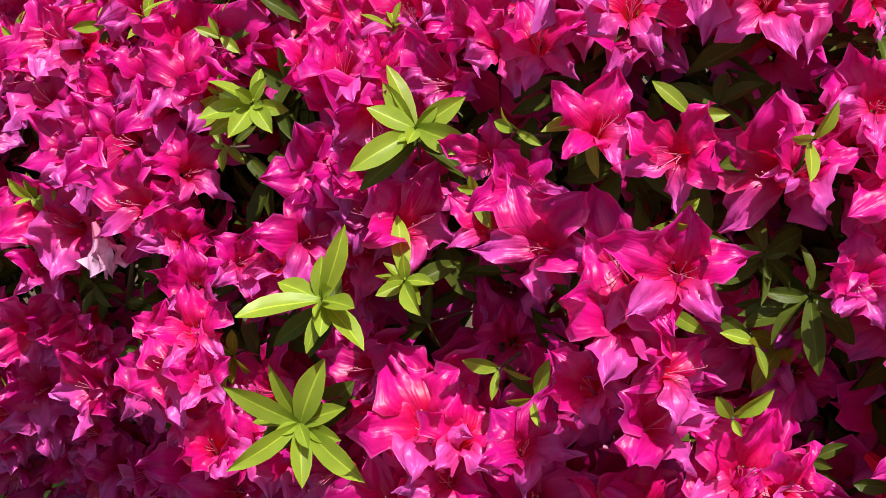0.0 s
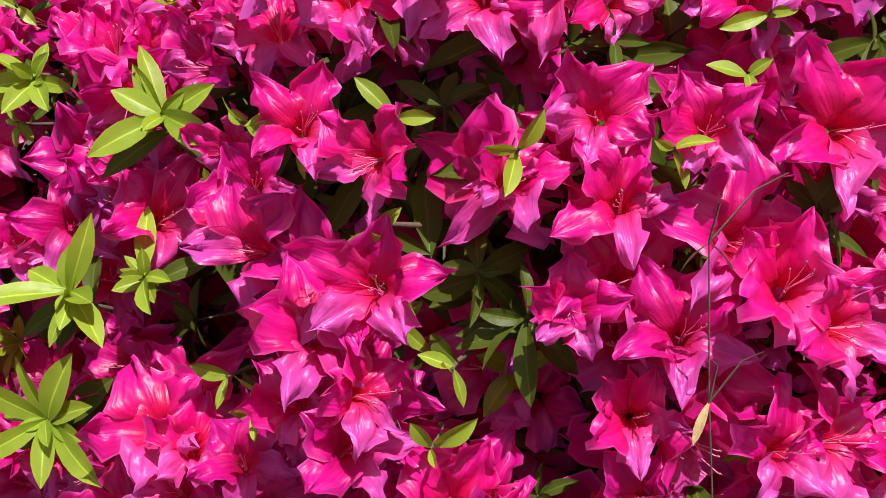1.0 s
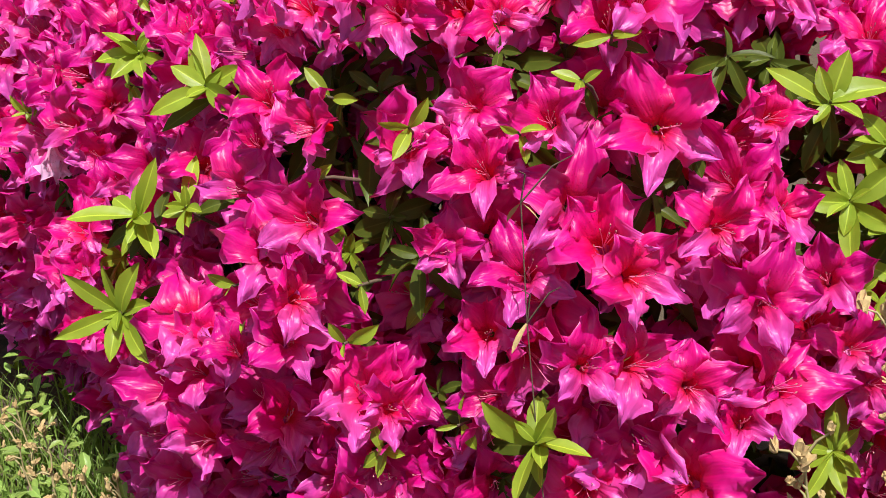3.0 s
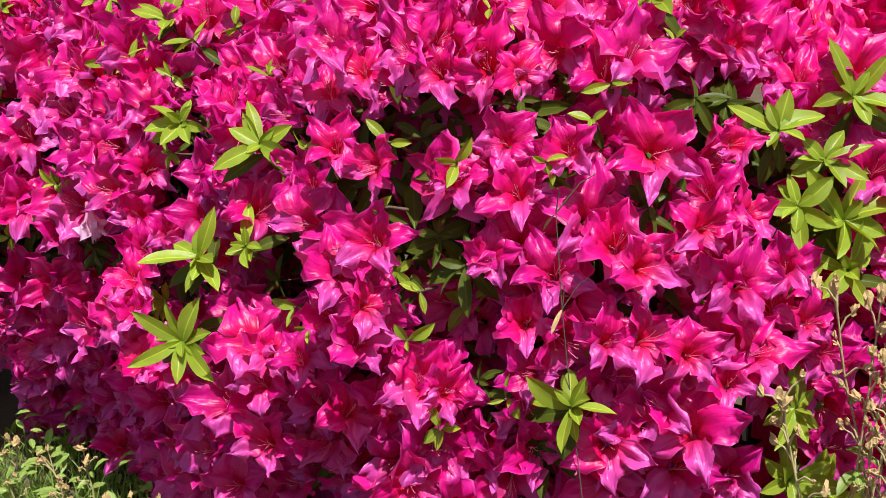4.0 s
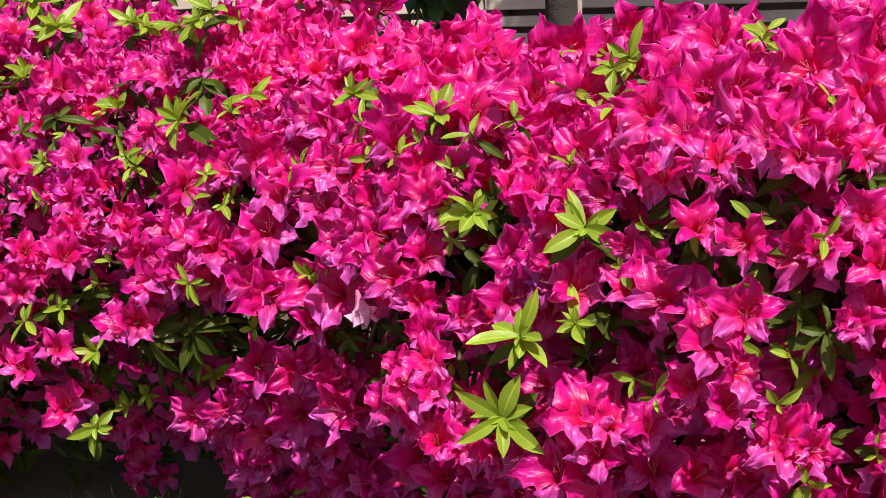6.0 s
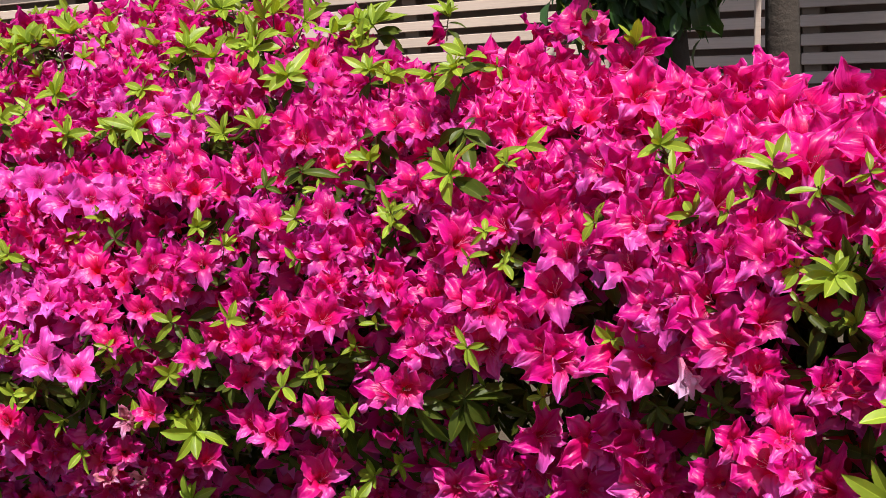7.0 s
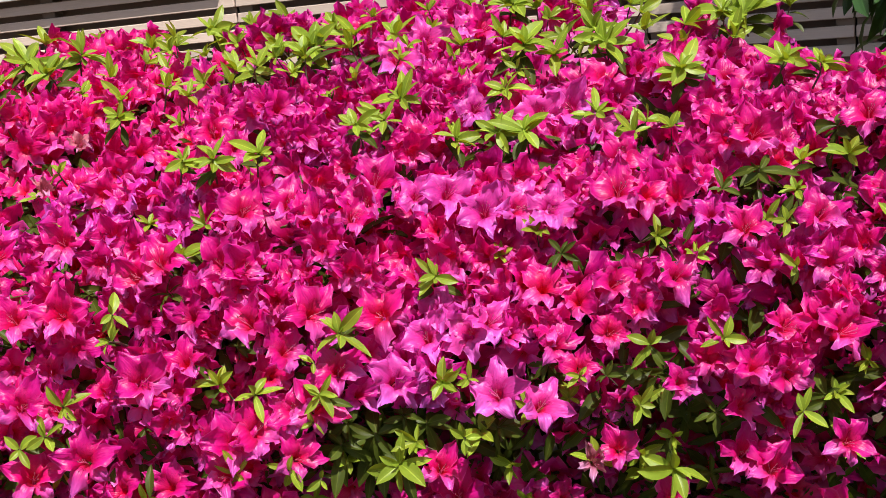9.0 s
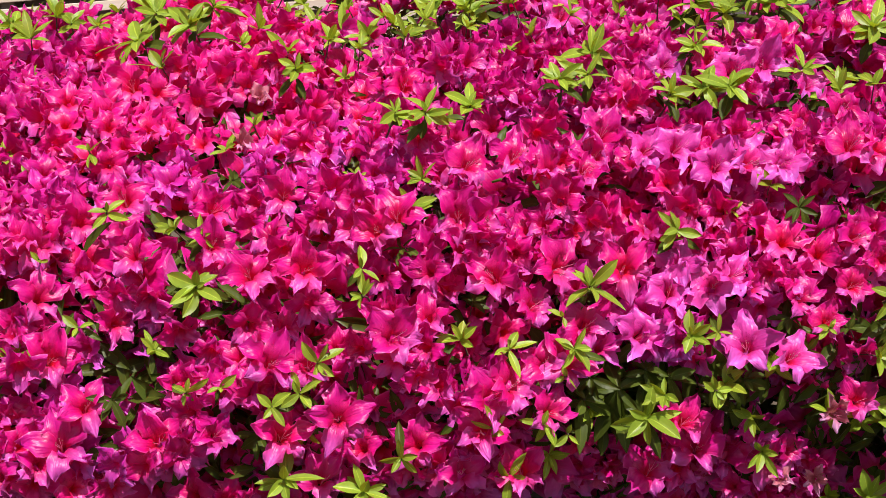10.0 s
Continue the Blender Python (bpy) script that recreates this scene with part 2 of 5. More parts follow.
def corolla(seed, openness=1.0, material=None, nu=7, nv=10, broad=0.0172):
    """Five broad ruffled lobes, each drawn to a point, that flare from one funnel; z points out of the flower, y to its top lobe."""
    r = random.Random(seed)
    verts, faces, uvs = [], [], []
    lv, lw = [c[0] for c in LOBE], [c[1] for c in LOBE]
    for k in range(5):
        low = k in (2, 3)
        phi = math.pi / 2 + k * 2 * math.pi / 5 + r.uniform(-0.17, 0.17)
        length = 0.067 * r.uniform(0.86, 1.12) * (0.92 if low else 1.0)
        half = broad * r.uniform(0.85, 1.12) * (0.78 if low else 1.0)
        flare = radians((36 + 44 * openness) + r.uniform(-20, 20) + (4 if low else 0))
        curl = radians(r.uniform(10, 80) if low else r.uniform(-35, 50))
        p = [r.uniform(0, 6.28) for _ in range(8)]
        w1, w2 = r.uniform(9, 13), r.uniform(19, 27)
        bow, twist, skew = r.uniform(-0.55, 0.45), r.uniform(-0.5, 0.5), r.uniform(-0.2, 0.2)
        rad, z = 0.0024, -0.034
        base = len(verts)
        for j in range(nv):
            v = j / (nv - 1)
            g = min(1.0, max(0.0, (v - 0.22) / 0.5))
            tilt = 0.20 + (flare - 0.20) * g * g * (3 - 2 * g) + curl * max(0.0, v - 0.68) / 0.32
            if j:
                rad += length / (nv - 1) * math.sin(tilt)
                z += length / (nv - 1) * math.cos(tilt)
            fuse = min(1.0, max(0.0, (v - 0.22) / 0.14))
            wid = half * float(np.interp(v, lv, lw)) * fuse + rad * 0.74 * (1 - fuse)
            for i in range(nu):
                u = -1 + 2 * i / (nu - 1)
                e = abs(u)
                side = 1 if u > 0 else 0
                free = min(1.0, max(0.0, (v - 0.3) / 0.3))
                ruffle = (0.0068 * math.sin(w1 * v + p[side]) * e ** 1.3 + 0.0044 * math.sin(w2 * v + p[2 + side]) * e ** 1.8) * free
                fold = (-0.0022 * (1 - min(1, e * 2.2)) + 0.0024 * math.sin(6.5 * u + p[4] + 2 * v) + 0.0023 * math.sin(14 * v + 5 * u + p[6])) * free
                edge = 1 + (0.15 * math.sin(w2 * v + p[5] + 2 * side) + 0.07 * math.sin(w1 * 1.7 * v + p[7])) * e * free
                yv = u * wid * edge
                out = ruffle + fold + (bow * yv * yv / max(half, 1e-4) + twist * yv) * free
                a = rad - out * math.cos(tilt) + skew * yv * free
                verts.append((a * math.cos(phi) - yv * math.sin(phi), a * math.sin(phi) + yv * math.cos(phi), z + out * math.sin(tilt)))
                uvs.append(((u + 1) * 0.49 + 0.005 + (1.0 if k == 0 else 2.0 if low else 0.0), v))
        for j in range(nv - 1):
            for i in range(nu - 1):
                a = base + j * nu + i
                faces.append((a, a + 1, a + nu + 1, a + nu))
    return mesh_from("flower", verts, faces, [material or PETAL], uvs)


def tube(verts, faces, pts, radii, sides=4):
    """Adds a thin tube along pts."""
    base = len(verts)
    up = Vector((0.31, 0.87, 0.39))
    for n, (p, rr) in enumerate(zip(pts, radii)):
        d = (Vector(pts[min(n + 1, len(pts) - 1)]) - Vector(pts[max(n - 1, 0)])).normalized()
        a = d.cross(up)
        a = a.normalized() if a.length > 1e-4 else Vector((1, 0, 0))
        b = d.cross(a)
        for s in range(sides):
            th = 2 * math.pi * s / sides
            verts.append(Vector(p) + float(rr) * (math.cos(th) * a + math.sin(th) * b))
    for n in range(len(pts) - 1):
        for s in range(sides):
            t = (s + 1) % sides
            faces.append((base + n * sides + s, base + n * sides + t, base + (n + 1) * sides + t, base + (n + 1) * sides + s))


def stamens(seed):
    r = random.Random(seed)
    verts, faces, idx = [], [], []
    for k in range(5):
        th = r.uniform(-2.6, -0.5)
        sp, ln = r.uniform(0.004, 0.016), r.uniform(0.026, 0.038) if k else 0.044
        pts = [(0.002 * math.cos(th), 0.002 * math.sin(th), -0.028)]
        for s in (0.4, 0.75, 1.0):
            pts.append((sp * s * s * math.cos(th), sp * s * s * math.sin(th) + 0.006 * s ** 3, -0.028 + ln * s))
        n0 = len(faces)
        tube(verts, faces, pts, (0.0005, 0.0004, 0.00035, 0.0003), 3)
        idx += [0] * (len(faces) - n0)
        n0 = len(faces)
        e = Vector(pts[-1])
        tube(verts, faces, [e - Vector((0, 0, 0.0004)), e + Vector((0.0003, 0.0006, 0.0007)), e + Vector((0.0004, 0.001, 0.0018))], (0.0003, 0.0007, 0.0002), 4)
        idx += [1] * (len(faces) - n0)
    return mesh_from("stamen_tuft", verts, faces, [STAMEN, ANTHER], None, idx)


COROLLAS_NEAR = [corolla(111 + n, o, PETAL, 9, 14) for n, o in enumerate((1.0, 0.85, 0.95, 0.8, 0.9, 0.7, 0.88, 1.0, 0.6, 0.92, 0.75, 0.86, 0.5, 0.95))]
COROLLAS = [corolla(11 + n, o, PETAL, 7, 11) for n, o in enumerate((0.95, 0.8, 0.9, 0.7, 0.85, 0.6, 1.0, 0.92, 0.5, 0.82, 0.88, 0.72))]
COROLLAS_WITHERED = [corolla(81 + n, o, PETAL_WITHERED, 7, 10, 0.013) for n, o in enumerate((0.1, 0.35, -0.1))]
COROLLAS_MAUVE = [corolla(51 + n, o, PETAL_MAUVE, 7, 11) for n, o in enumerate((1.0, 0.9, 0.8, 0.95))]
COROLLAS_PURPLE = [corolla(71 + n, o, PETAL_PURPLE, 7, 11) for n, o in enumerate((0.95, 0.8, 0.65, 0.9, 0.75))]
COROLLAS_FAR = [corolla(171 + n, o, PETAL, 5, 8) for n, o in enumerate((0.95, 0.8, 0.9, 0.7, 0.85, 0.75, 0.6, 0.92))]
COROLLAS_DEEP = [corolla(151 + n, o, PETAL, 5, 7) for n, o in enumerate((0.9, 1.0, 0.8, 0.95))]
COROLLA_PALE = [corolla(61, -0.75, PETAL_PALE, 7, 11, 0.009)]
STAMEN_SETS = [stamens(5 + n) for n in range(3)]


# ---- leaves ----
def leaf_shape(seed, length, width, nv=6, curl=0.25):
    """One leaf along +x from its stalk, folded a little along the rib."""
    r = random.Random(seed)
    verts, uvs, faces = [], [], []
    bend, fold, tw = curl * r.uniform(0.4, 1.4), r.uniform(0.15, 0.4), r.uniform(-0.3, 0.3)
    for j in range(nv + 1):
        v = j / nv
        w = width * 0.5 * (math.sin(math.pi * (0.06 + 0.94 * v) ** 1.15)) ** 0.8 if j < nv else width * 0.02
        x = length * v
        z = -bend * length * v * v + 0.12 * length * v
        for u in (-1, -0.5, 0, 0.5, 1):
            y = u * w
            verts.append((x, y, z + abs(y) * fold + tw * y * v + 0.03 * width * math.sin(7 * v + u * 2 + seed)))
            uvs.append((0.5 + 0.5 * u, v))
    for j in range(nv):
        for i in range(4):
            a = j * 5 + i
            faces.append((a, a + 5, a + 6, a + 1))
    return verts, uvs, faces


def leaf_mesh(name, seed, length, width, material):
    v, u, f = leaf_shape(seed, length, width)
    return mesh_from(name, v, f, [material], u)


NEW_LEAVES = [leaf_mesh("leaf", 3 + n, 0.053 * s, 0.0182 * w, LEAF_NEW) for n, (s, w) in enumerate(((1, 1), (1.1, 0.9), (0.85, 1.1), (0.95, 1.15), (0.7, 0.9)))]
OLD_LEAVES = [leaf_mesh("leaf", 23 + n, 0.046 * s, 0.016 * w, LEAF_OLD) for n, (s, w) in enumerate(((1, 1), (1.15, 0.95), (0.85, 1.1)))]


def twig_mesh():
    v, f = [], []
    tube(v, f, [(0, 0, -0.045), (0.002, 0.001, -0.02), (0, 0, 0.003)], (0.0016, 0.0013, 0.0009), 5)
    return mesh_from("twig", v, f, [BARK])


TWIG = twig_mesh()


def child(name, data, parent, m):
    ob = new(name, data)
    ob.parent = parent
    ob.matrix_basis = m
    return ob


def leaf_spray(shrub, place, ahead, seed, size=1.0, count=8, lush=True, flat=0.25):
    """A whorl of leaves at a shoot's end, under the shrub."""
    r = random.Random(seed)
    top = child("leaf_spray", TWIG, shrub, facing(place, ahead, (0.1, 0.05, 1), r.uniform(0, 6.28)))
    stock = NEW_LEAVES if lush else OLD_LEAVES
    for k in range(count):
        a = k * 2.4 + r.uniform(-0.55, 0.55)
        up = flat + (0.6 if k > count * 0.65 else 0.0) + r.uniform(-0.45, 0.4)
        s = size * r.uniform(0.62, 1.15) * (0.7 if k > count * 0.65 else 1.0)
        m = Matrix.Rotation(a, 4, 'Z') @ Matrix.Rotation(-up, 4, 'Y') @ Matrix.Rotation(r.uniform(-0.8, 0.8), 4, 'X') @ Matrix.Scale(s, 4)
        child("leaf", stock[r.randrange(len(stock))], top, Matrix.Translation((0, 0, 0.003 * (k % 3) - 0.004)) @ m)
    for k in range(3 if count > 5 else 1):
        m = Matrix.Rotation(r.uniform(0, 6.28), 4, 'Z') @ Matrix.Rotation(r.uniform(-0.2, 0.5), 4, 'Y') @ Matrix.Scale(size * r.uniform(0.8, 1.2), 4)
        child("leaf", OLD_LEAVES[r.randrange(3)], top, Matrix.Translation((0, 0, -0.014 - 0.006 * k)) @ m)
    return top


def whorl_mesh(seed, stock, count, flat):
    """A whorl of leaves and its twig as one mesh, for those set deep or far off."""
    r = random.Random(seed)
    verts, faces, uvs, idx = [], [], [], []
    for k in range(count):
        me = stock[r.randrange(len(stock))]
        up = flat + (0.5 if k > count * 0.65 else 0.0) + r.uniform(-0.3, 0.3)
        m = Matrix.Rotation(k * 2.4 + r.uniform(-0.3, 0.3), 4, 'Z') @ Matrix.Rotation(-up, 4, 'Y') @ Matrix.Rotation(r.uniform(-0.5, 0.5), 4, 'X') @ Matrix.Scale(r.uniform(0.75, 1.15), 4)
        k0 = len(verts)
        uv = {}
        for lp, d in zip(me.loops, me.uv_layers[0].data):
            uv[lp.vertex_index] = tuple(d.uv)
        verts += [m @ v.co for v in me.vertices]
        uvs += [uv[i] for i in range(len(me.vertices))]
        faces += [tuple(i + k0 for i in p.vertices) for p in me.polygons]
        idx += [0] * len(me.polygons)
    n0 = len(faces)
    tube(verts, faces, [(0, 0, -0.07), (0.002, 0.001, -0.03), (0, 0, 0.004)], (0.0022, 0.0018, 0.0012), 4)
    uvs += [(0.5, 0.5)] * (len(verts) - len(uvs))
    idx += [1] * (len(faces) - n0)
    return mesh_from("leaf_whorl", verts, faces, [stock[0].materials[0], BARK], uvs, idx)


OLD_WHORLS = [whorl_mesh(n, OLD_LEAVES, 6, 0.2) for n in range(5)]
NEW_WHORLS = [whorl_mesh(20 + n, NEW_LEAVES, 7, 0.45) for n in range(5)]

# ---- setting ----
def ground_sheet():
    verts, faces = [], []
    xs = [-400, -60, -12, -6] + list(np.arange(-4, 3.01, 0.1)) + [6, 12, 60, 400]
    ys = [-400, -60, -12, -6] + list(np.arange(-3, 4.01, 0.1)) + [8, 14, 60, 400]
    for y in ys:
        for x in xs:
            near = abs(x) < 5 and -4 < y < 5
            verts.append((x, y, 0.025 * noise.noise(Vector((x * 2.3, y * 2.3, 0))) + 0.01 * noise.noise(Vector((x * 9, y * 9, 5))) if near else 0))
    for j in range(len(ys) - 1):
        for i in range(len(xs) - 1):
            a = j * len(xs) + i
            faces.append((a, a + 1, a + len(xs) + 1, a + len(xs)))
    return tagged(new("ground", mesh_from("ground", verts, faces, [SOIL])), "bare brown soil with small clods under the hedge", "ground", kind="structure")


ground = ground_sheet()


# ---- fence, panel and tree behind the hedge ----
def wood(name, dark, light):
    k = Mat(name)
    o = k.obj()
    st = k.node("Mapping", None, Vector=o, Scale=(1.0, 30.0, 30.0)).outputs[0]
    g = k.noise(6.0, 6.0, st, 0.6)
    col = k.mix(g, dark, light)
    col = k.mix(k.math('MULTIPLY', k.noise(1.7, 3.0, o), 0.5), col, tuple(c * 0.7 for c in dark))
    v = k.math('ADD', 0.85, k.math('MULTIPLY', k.node("ObjectInfo").outputs["Random"], 0.3))
    col = k.node("HueSaturation", None, Saturation=1.0, Value=v, Color=col).outputs[0]
    return k.plain(col, 0.75, k.bump(g, 0.3, 0.003))


SLAT_WOOD = wood("slat_wood", (0.56, 0.43, 0.35), (0.74, 0.60, 0.50))
POST_WOOD = wood("post_wood", (0.20, 0.14, 0.10), (0.32, 0.24, 0.18))
WHITE_PAINT = speckled("white_paint", (0.70, 0.70, 0.68), (0.84, 0.84, 0.82), 60.0, 0.5, 0.1, 0.001)
FROSTED = speckled("frosted_sheet", (0.52, 0.52, 0.46), (0.66, 0.66, 0.60), 25.0, 0.35, 0.1, 0.001)


def bar_mesh(name, lx, ly, lz, material, bevel=0.003, slope=0.0):
    bm = bmesh.new()
    bmesh.ops.create_cube(bm, size=1.0)
    for v in bm.verts:
        v.co = Vector((v.co.x * lx, v.co.y * ly + (slope if v.co.z > 0 else 0.0), v.co.z * lz))
    bmesh.ops.bevel(bm, geom=bm.edges[:], offset=bevel, segments=1, affect='EDGES')
    me = bpy.data.meshes.new(name)
    bm.to_mesh(me)
    bm.free()
    me.materials.append(material)
    return me


def slat_fence(a, b, height, pitch, label):
    """A fence of level slats on posts from a to b."""
    a, b = Vector((*a, 0)), Vector((*b, 0))
    run = (b - a).length
    top = new("slat_fence")
    top.matrix_world = Matrix.Translation((a + b) / 2) @ Matrix.Rotation(math.atan2(b.y - a.y, b.x - a.x), 4, 'Z')
    tagged(top, label, "fence", "panels of the slatted fence")
    me = bar_mesh("slat", run - 0.008, 0.022, pitch * 0.60, SLAT_WOOD, 0.003, 0.008)
    for k in range(int(height / pitch)):
        child("slat", me, top, Matrix.Translation((0, 0, 0.06 + k * pitch)))
    pm = bar_mesh("post", 0.07, 0.07, height + 0.1, POST_WOOD, 0.004)
    count = max(2, int(run / 0.9) + 1)
    for k in range(count):
        child("post", pm, top, Matrix.Translation((-run / 2 + 0.04 + k * (run - 0.08) / (count - 1), 0.05, height / 2)))
    return top


FENCE_LINE = [(-6.5, 6.3), (-1.85, 4.78), (-0.10, 4.15), (0.62, 3.75), (3.4, 2.3)]
for p0, p1 in zip(FENCE_LINE, FENCE_LINE[1:]):
    slat_fence(p0, p1, 2.1, 0.072, "weathered beige wooden fence of level slats on posts")
# an added wall closes the place; its dark brown gives the slat gaps shade
k = Mat("backing_wall")
wall_mat = k.plain(k.mix(k.noise(3.0, 5.0, k.obj()), (0.20, 0.135, 0.10), (0.30, 0.21, 0.165)), 0.9, k.bump(k.noise(50.0, 5.0, k.obj()), 0.3, 0.004))
for n, (p0, p1) in enumerate(zip(FENCE_LINE, FENCE_LINE[1:])):
    a, b = Vector((*p0, 0)), Vector((*p1, 0))
    side = Vector((-(b - a).y, (b - a).x, 0)).normalized() * 0.18
    me = bar_mesh("wall", (b - a).length + 0.1, 0.15, 3.0, wall_mat, 0.004)
    ob = new("wall_" + ("west", "northwest", "north", "northeast")[n], me)
    ob.matrix_world = Matrix.Translation((a + b) / 2 + side + Vector((0, 0, 1.49 + n * 0.004))) @ Matrix.Rotation(math.atan2((b - a).y, (b - a).x), 4, 'Z')
    tagged(ob, "added dark brown backing wall that darkens the slat gaps", "wall", kind="structure")


def white_panel():
    a, b = Vector((*FENCE_LINE[0], 0)), Vector((*FENCE_LINE[1], 0))
    d = (b - a).normalized()
    top = new("window_1")
    at = b + d * -0.75
    top.matrix_world = Matrix.Translation(at + Vector((d.y, -d.x, 0)) * 0.024 + Vector((0, 0, 0.905))) @ Matrix.Rotation(math.atan2(d.y, d.x), 4, 'Z')
    tagged(top, "white-framed frosted window set in the slatted fence", "window", kind="structure")
    w, h = 1.36, 0.8
    child("sill", bar_mesh("sill", w + 0.06, 0.036, 0.03, WHITE_PAINT), top, Matrix.Translation((0, -0.01, 0.015)))
    for x in (-w / 2, w / 2):
        child("frame", bar_mesh("frame", 0.04, 0.026, h, WHITE_PAINT), top, Matrix.Translation((x, 0, h / 2 + 0.032)))
    child("frame", bar_mesh("frame", w + 0.04, 0.026, 0.04, WHITE_PAINT), top, Matrix.Translation((0, 0, h + 0.054)))
    child("pane", bar_mesh("pane", w - 0.044, 0.008, h - 0.004, FROSTED, 0.001), top, Matrix.Translation((0, 0.005, h / 2 + 0.032)))


white_panel()

TREE_LEAF = leaf_material("tree_leaf", (0.03, 0.075, 0.02), (0.06, 0.12, 0.03), (0.10, 0.22, 0.02), 0.25, 0.5)


def tree(x, y, radius, lean, seed, label, crown_at, crown_size, leaves, leaf=0.085, lowest=3, spread=0.13):
    """A trunk with limbs, twigs and a crown of separate leaves."""
    r = random.Random(seed)
    top = new("tree")
    top.location = (x, y, 0)
    tagged(top, label, "tree", "trees by the fence")
    verts, faces = [], []
    pts = [Vector((lean[0] * t + 0.015 * math.sin(5 * t + seed), lean[1] * t, 2.3 * t - 0.05)) for t in (0, 0.15, 0.3, 0.45, 0.6, 0.8, 1.0)]
    tube(verts, faces, pts, [radius * (1.25 - 0.75 * t) for t in (0, 0.15, 0.3, 0.45, 0.6, 0.8, 1.0)], 12)
    child("trunk", mesh_from("trunk", verts, faces, [TRUNK_BARK]), top, Matrix.Identity(4))
    c = Vector(crown_at) - top.location
    ends = []
    for _ in range(12):
        s = pts[r.randrange(lowest, lowest + 3)]
        e = c + Vector((r.gauss(0, crown_size[0] * 0.5), r.gauss(0, crown_size[1] * 0.5), r.gauss(0, crown_size[2] * 0.5)))
        ends.append((s, e))
        verts, faces = [], []
        tube(verts, faces, [s, s.lerp(e, 0.4) + Vector((0, 0, 0.08)), e], (radius * 0.35, radius * 0.2, 0.004), 6)
        child("limb", mesh_from("limb", verts, faces, [TRUNK_BARK]), top, Matrix.Identity(4))
    shapes = [leaf_shape(s, leaf, leaf * 0.42, 3, 0.5) for s in range(5)]
    verts, faces, uvs = [], [], []
    for _ in range(leaves):
        s, e = ends[r.randrange(len(ends))]
        p = s.lerp(e, r.uniform(0.45, 1.15)) + Vector((r.gauss(0, spread), r.gauss(0, spread), r.gauss(0, spread * 0.85)))
        m = facing(p, (r.uniform(-0.7, 0.7), r.uniform(-0.9, 0.4), r.uniform(0.0, 1)), (0, 0, 1), r.uniform(3.6, 5.8), r.uniform(0.7, 1.3))
        v, u, f = shapes[r.randrange(5)]
        k0 = len(verts)
        verts += [m @ Vector(q) for q in v]
        uvs += u
        faces += [tuple(i + k0 for i in q) for q in f]
    child("crown", mesh_from("crown", verts, faces, [TREE_LEAF], uvs), top, Matrix.Identity(4))
    return top


# the slim tree's crown is unseen, set there to shade the fence
tree(0.215, 1.1, 0.031, (0.02, 0.0), 4, "slim dark tree trunk; wide dark green crown added out of view to shade the fence", (1.05, 3.05, 2.5), (0.95, 0.5, 0.22), 9000, 0.085, 4)
tree(0.022, 1.15, 0.052, (-0.04, 0.05), 9, "dark tree trunk with low hanging dark green leaves", (-0.03, 1.10, 0.95), (0.10, 0.08, 0.13), 4200, 0.062, 2, 0.045)
stake = new("stake", bar_mesh("stake", 0.015, 0.02, 0.80, SLAT_WOOD, 0.002))
stake.matrix_world = Matrix.Translation((0.248, 1.95, 0.39)) @ Matrix.Rotation(radians(4), 4, 'Y')
tagged(stake, "pale square wooden stake beside the slim tree", "stake")


# ---- the azalea hedge ----
SHRUBS = [(-2.7, -1.75), (-1.75, -1.25), (-1.25, -0.8), (-0.8, -0.3), (-0.3, 0.14), (0.14, 0.5), (0.5, 0.85), (0.85, 1.6)]
LABELS = ["azalea shrub thick with magenta flowers, fresh leaves on top", "trimmed azalea shrub, magenta flowers over bright new leaves",
          "trimmed azalea shrub with magenta and mauve flowers, dark leaves", "trimmed azalea shrub covered in magenta flowers with dark hollows",
          "azalea shrub with magenta flowers in a shaded bay", "bulging azalea shrub with large magenta flowers and green sprays",
          "azalea shrub with large magenta flowers, dry weeds before it", "azalea shrub with magenta flowers at the hedge's end"]
# blooms: x, length along the outline, depth, size, heading and rise of its axis in degrees
BLOOMS_A = [(-1.708, 0.59, -0.0, 1.15, 15, 24), (-1.702, 0.49, 0.0, 1.15, 21, 26), (-1.673, 0.53, -0.0, 1.15, 14, 26), (-1.636, 1.12, -0.0, 1.15, 10, 13), (-1.621, 0.81, -0.004, 1.15, 17, 22), (-1.599, 0.68, -0.008, 1.15, 5, 27), (-1.594, 0.48, 0.0, 1.11, 10, 22), (-1.53, 0.48, 0.002, 1.1, 14, 27), (-1.512, 0.72, -0.015, 0.99, 14, 24), (-1.511, 0.78, -0.015, 1.1, 13, 17), (-1.472, 0.66, 0.001, 1.15, 12, 20), (-1.455, 0.55, 0.027, 1.15, 5, 25), (-1.453, 0.47, 0.011, 1.09, 10, 22), (-1.426, 0.78, -0.004, 1.09, 4, 18), (-1.417, 0.54, 0.031, 1.0, 9, 19), (-1.416, 0.4, 0.003, 0.96, 10, 29)]
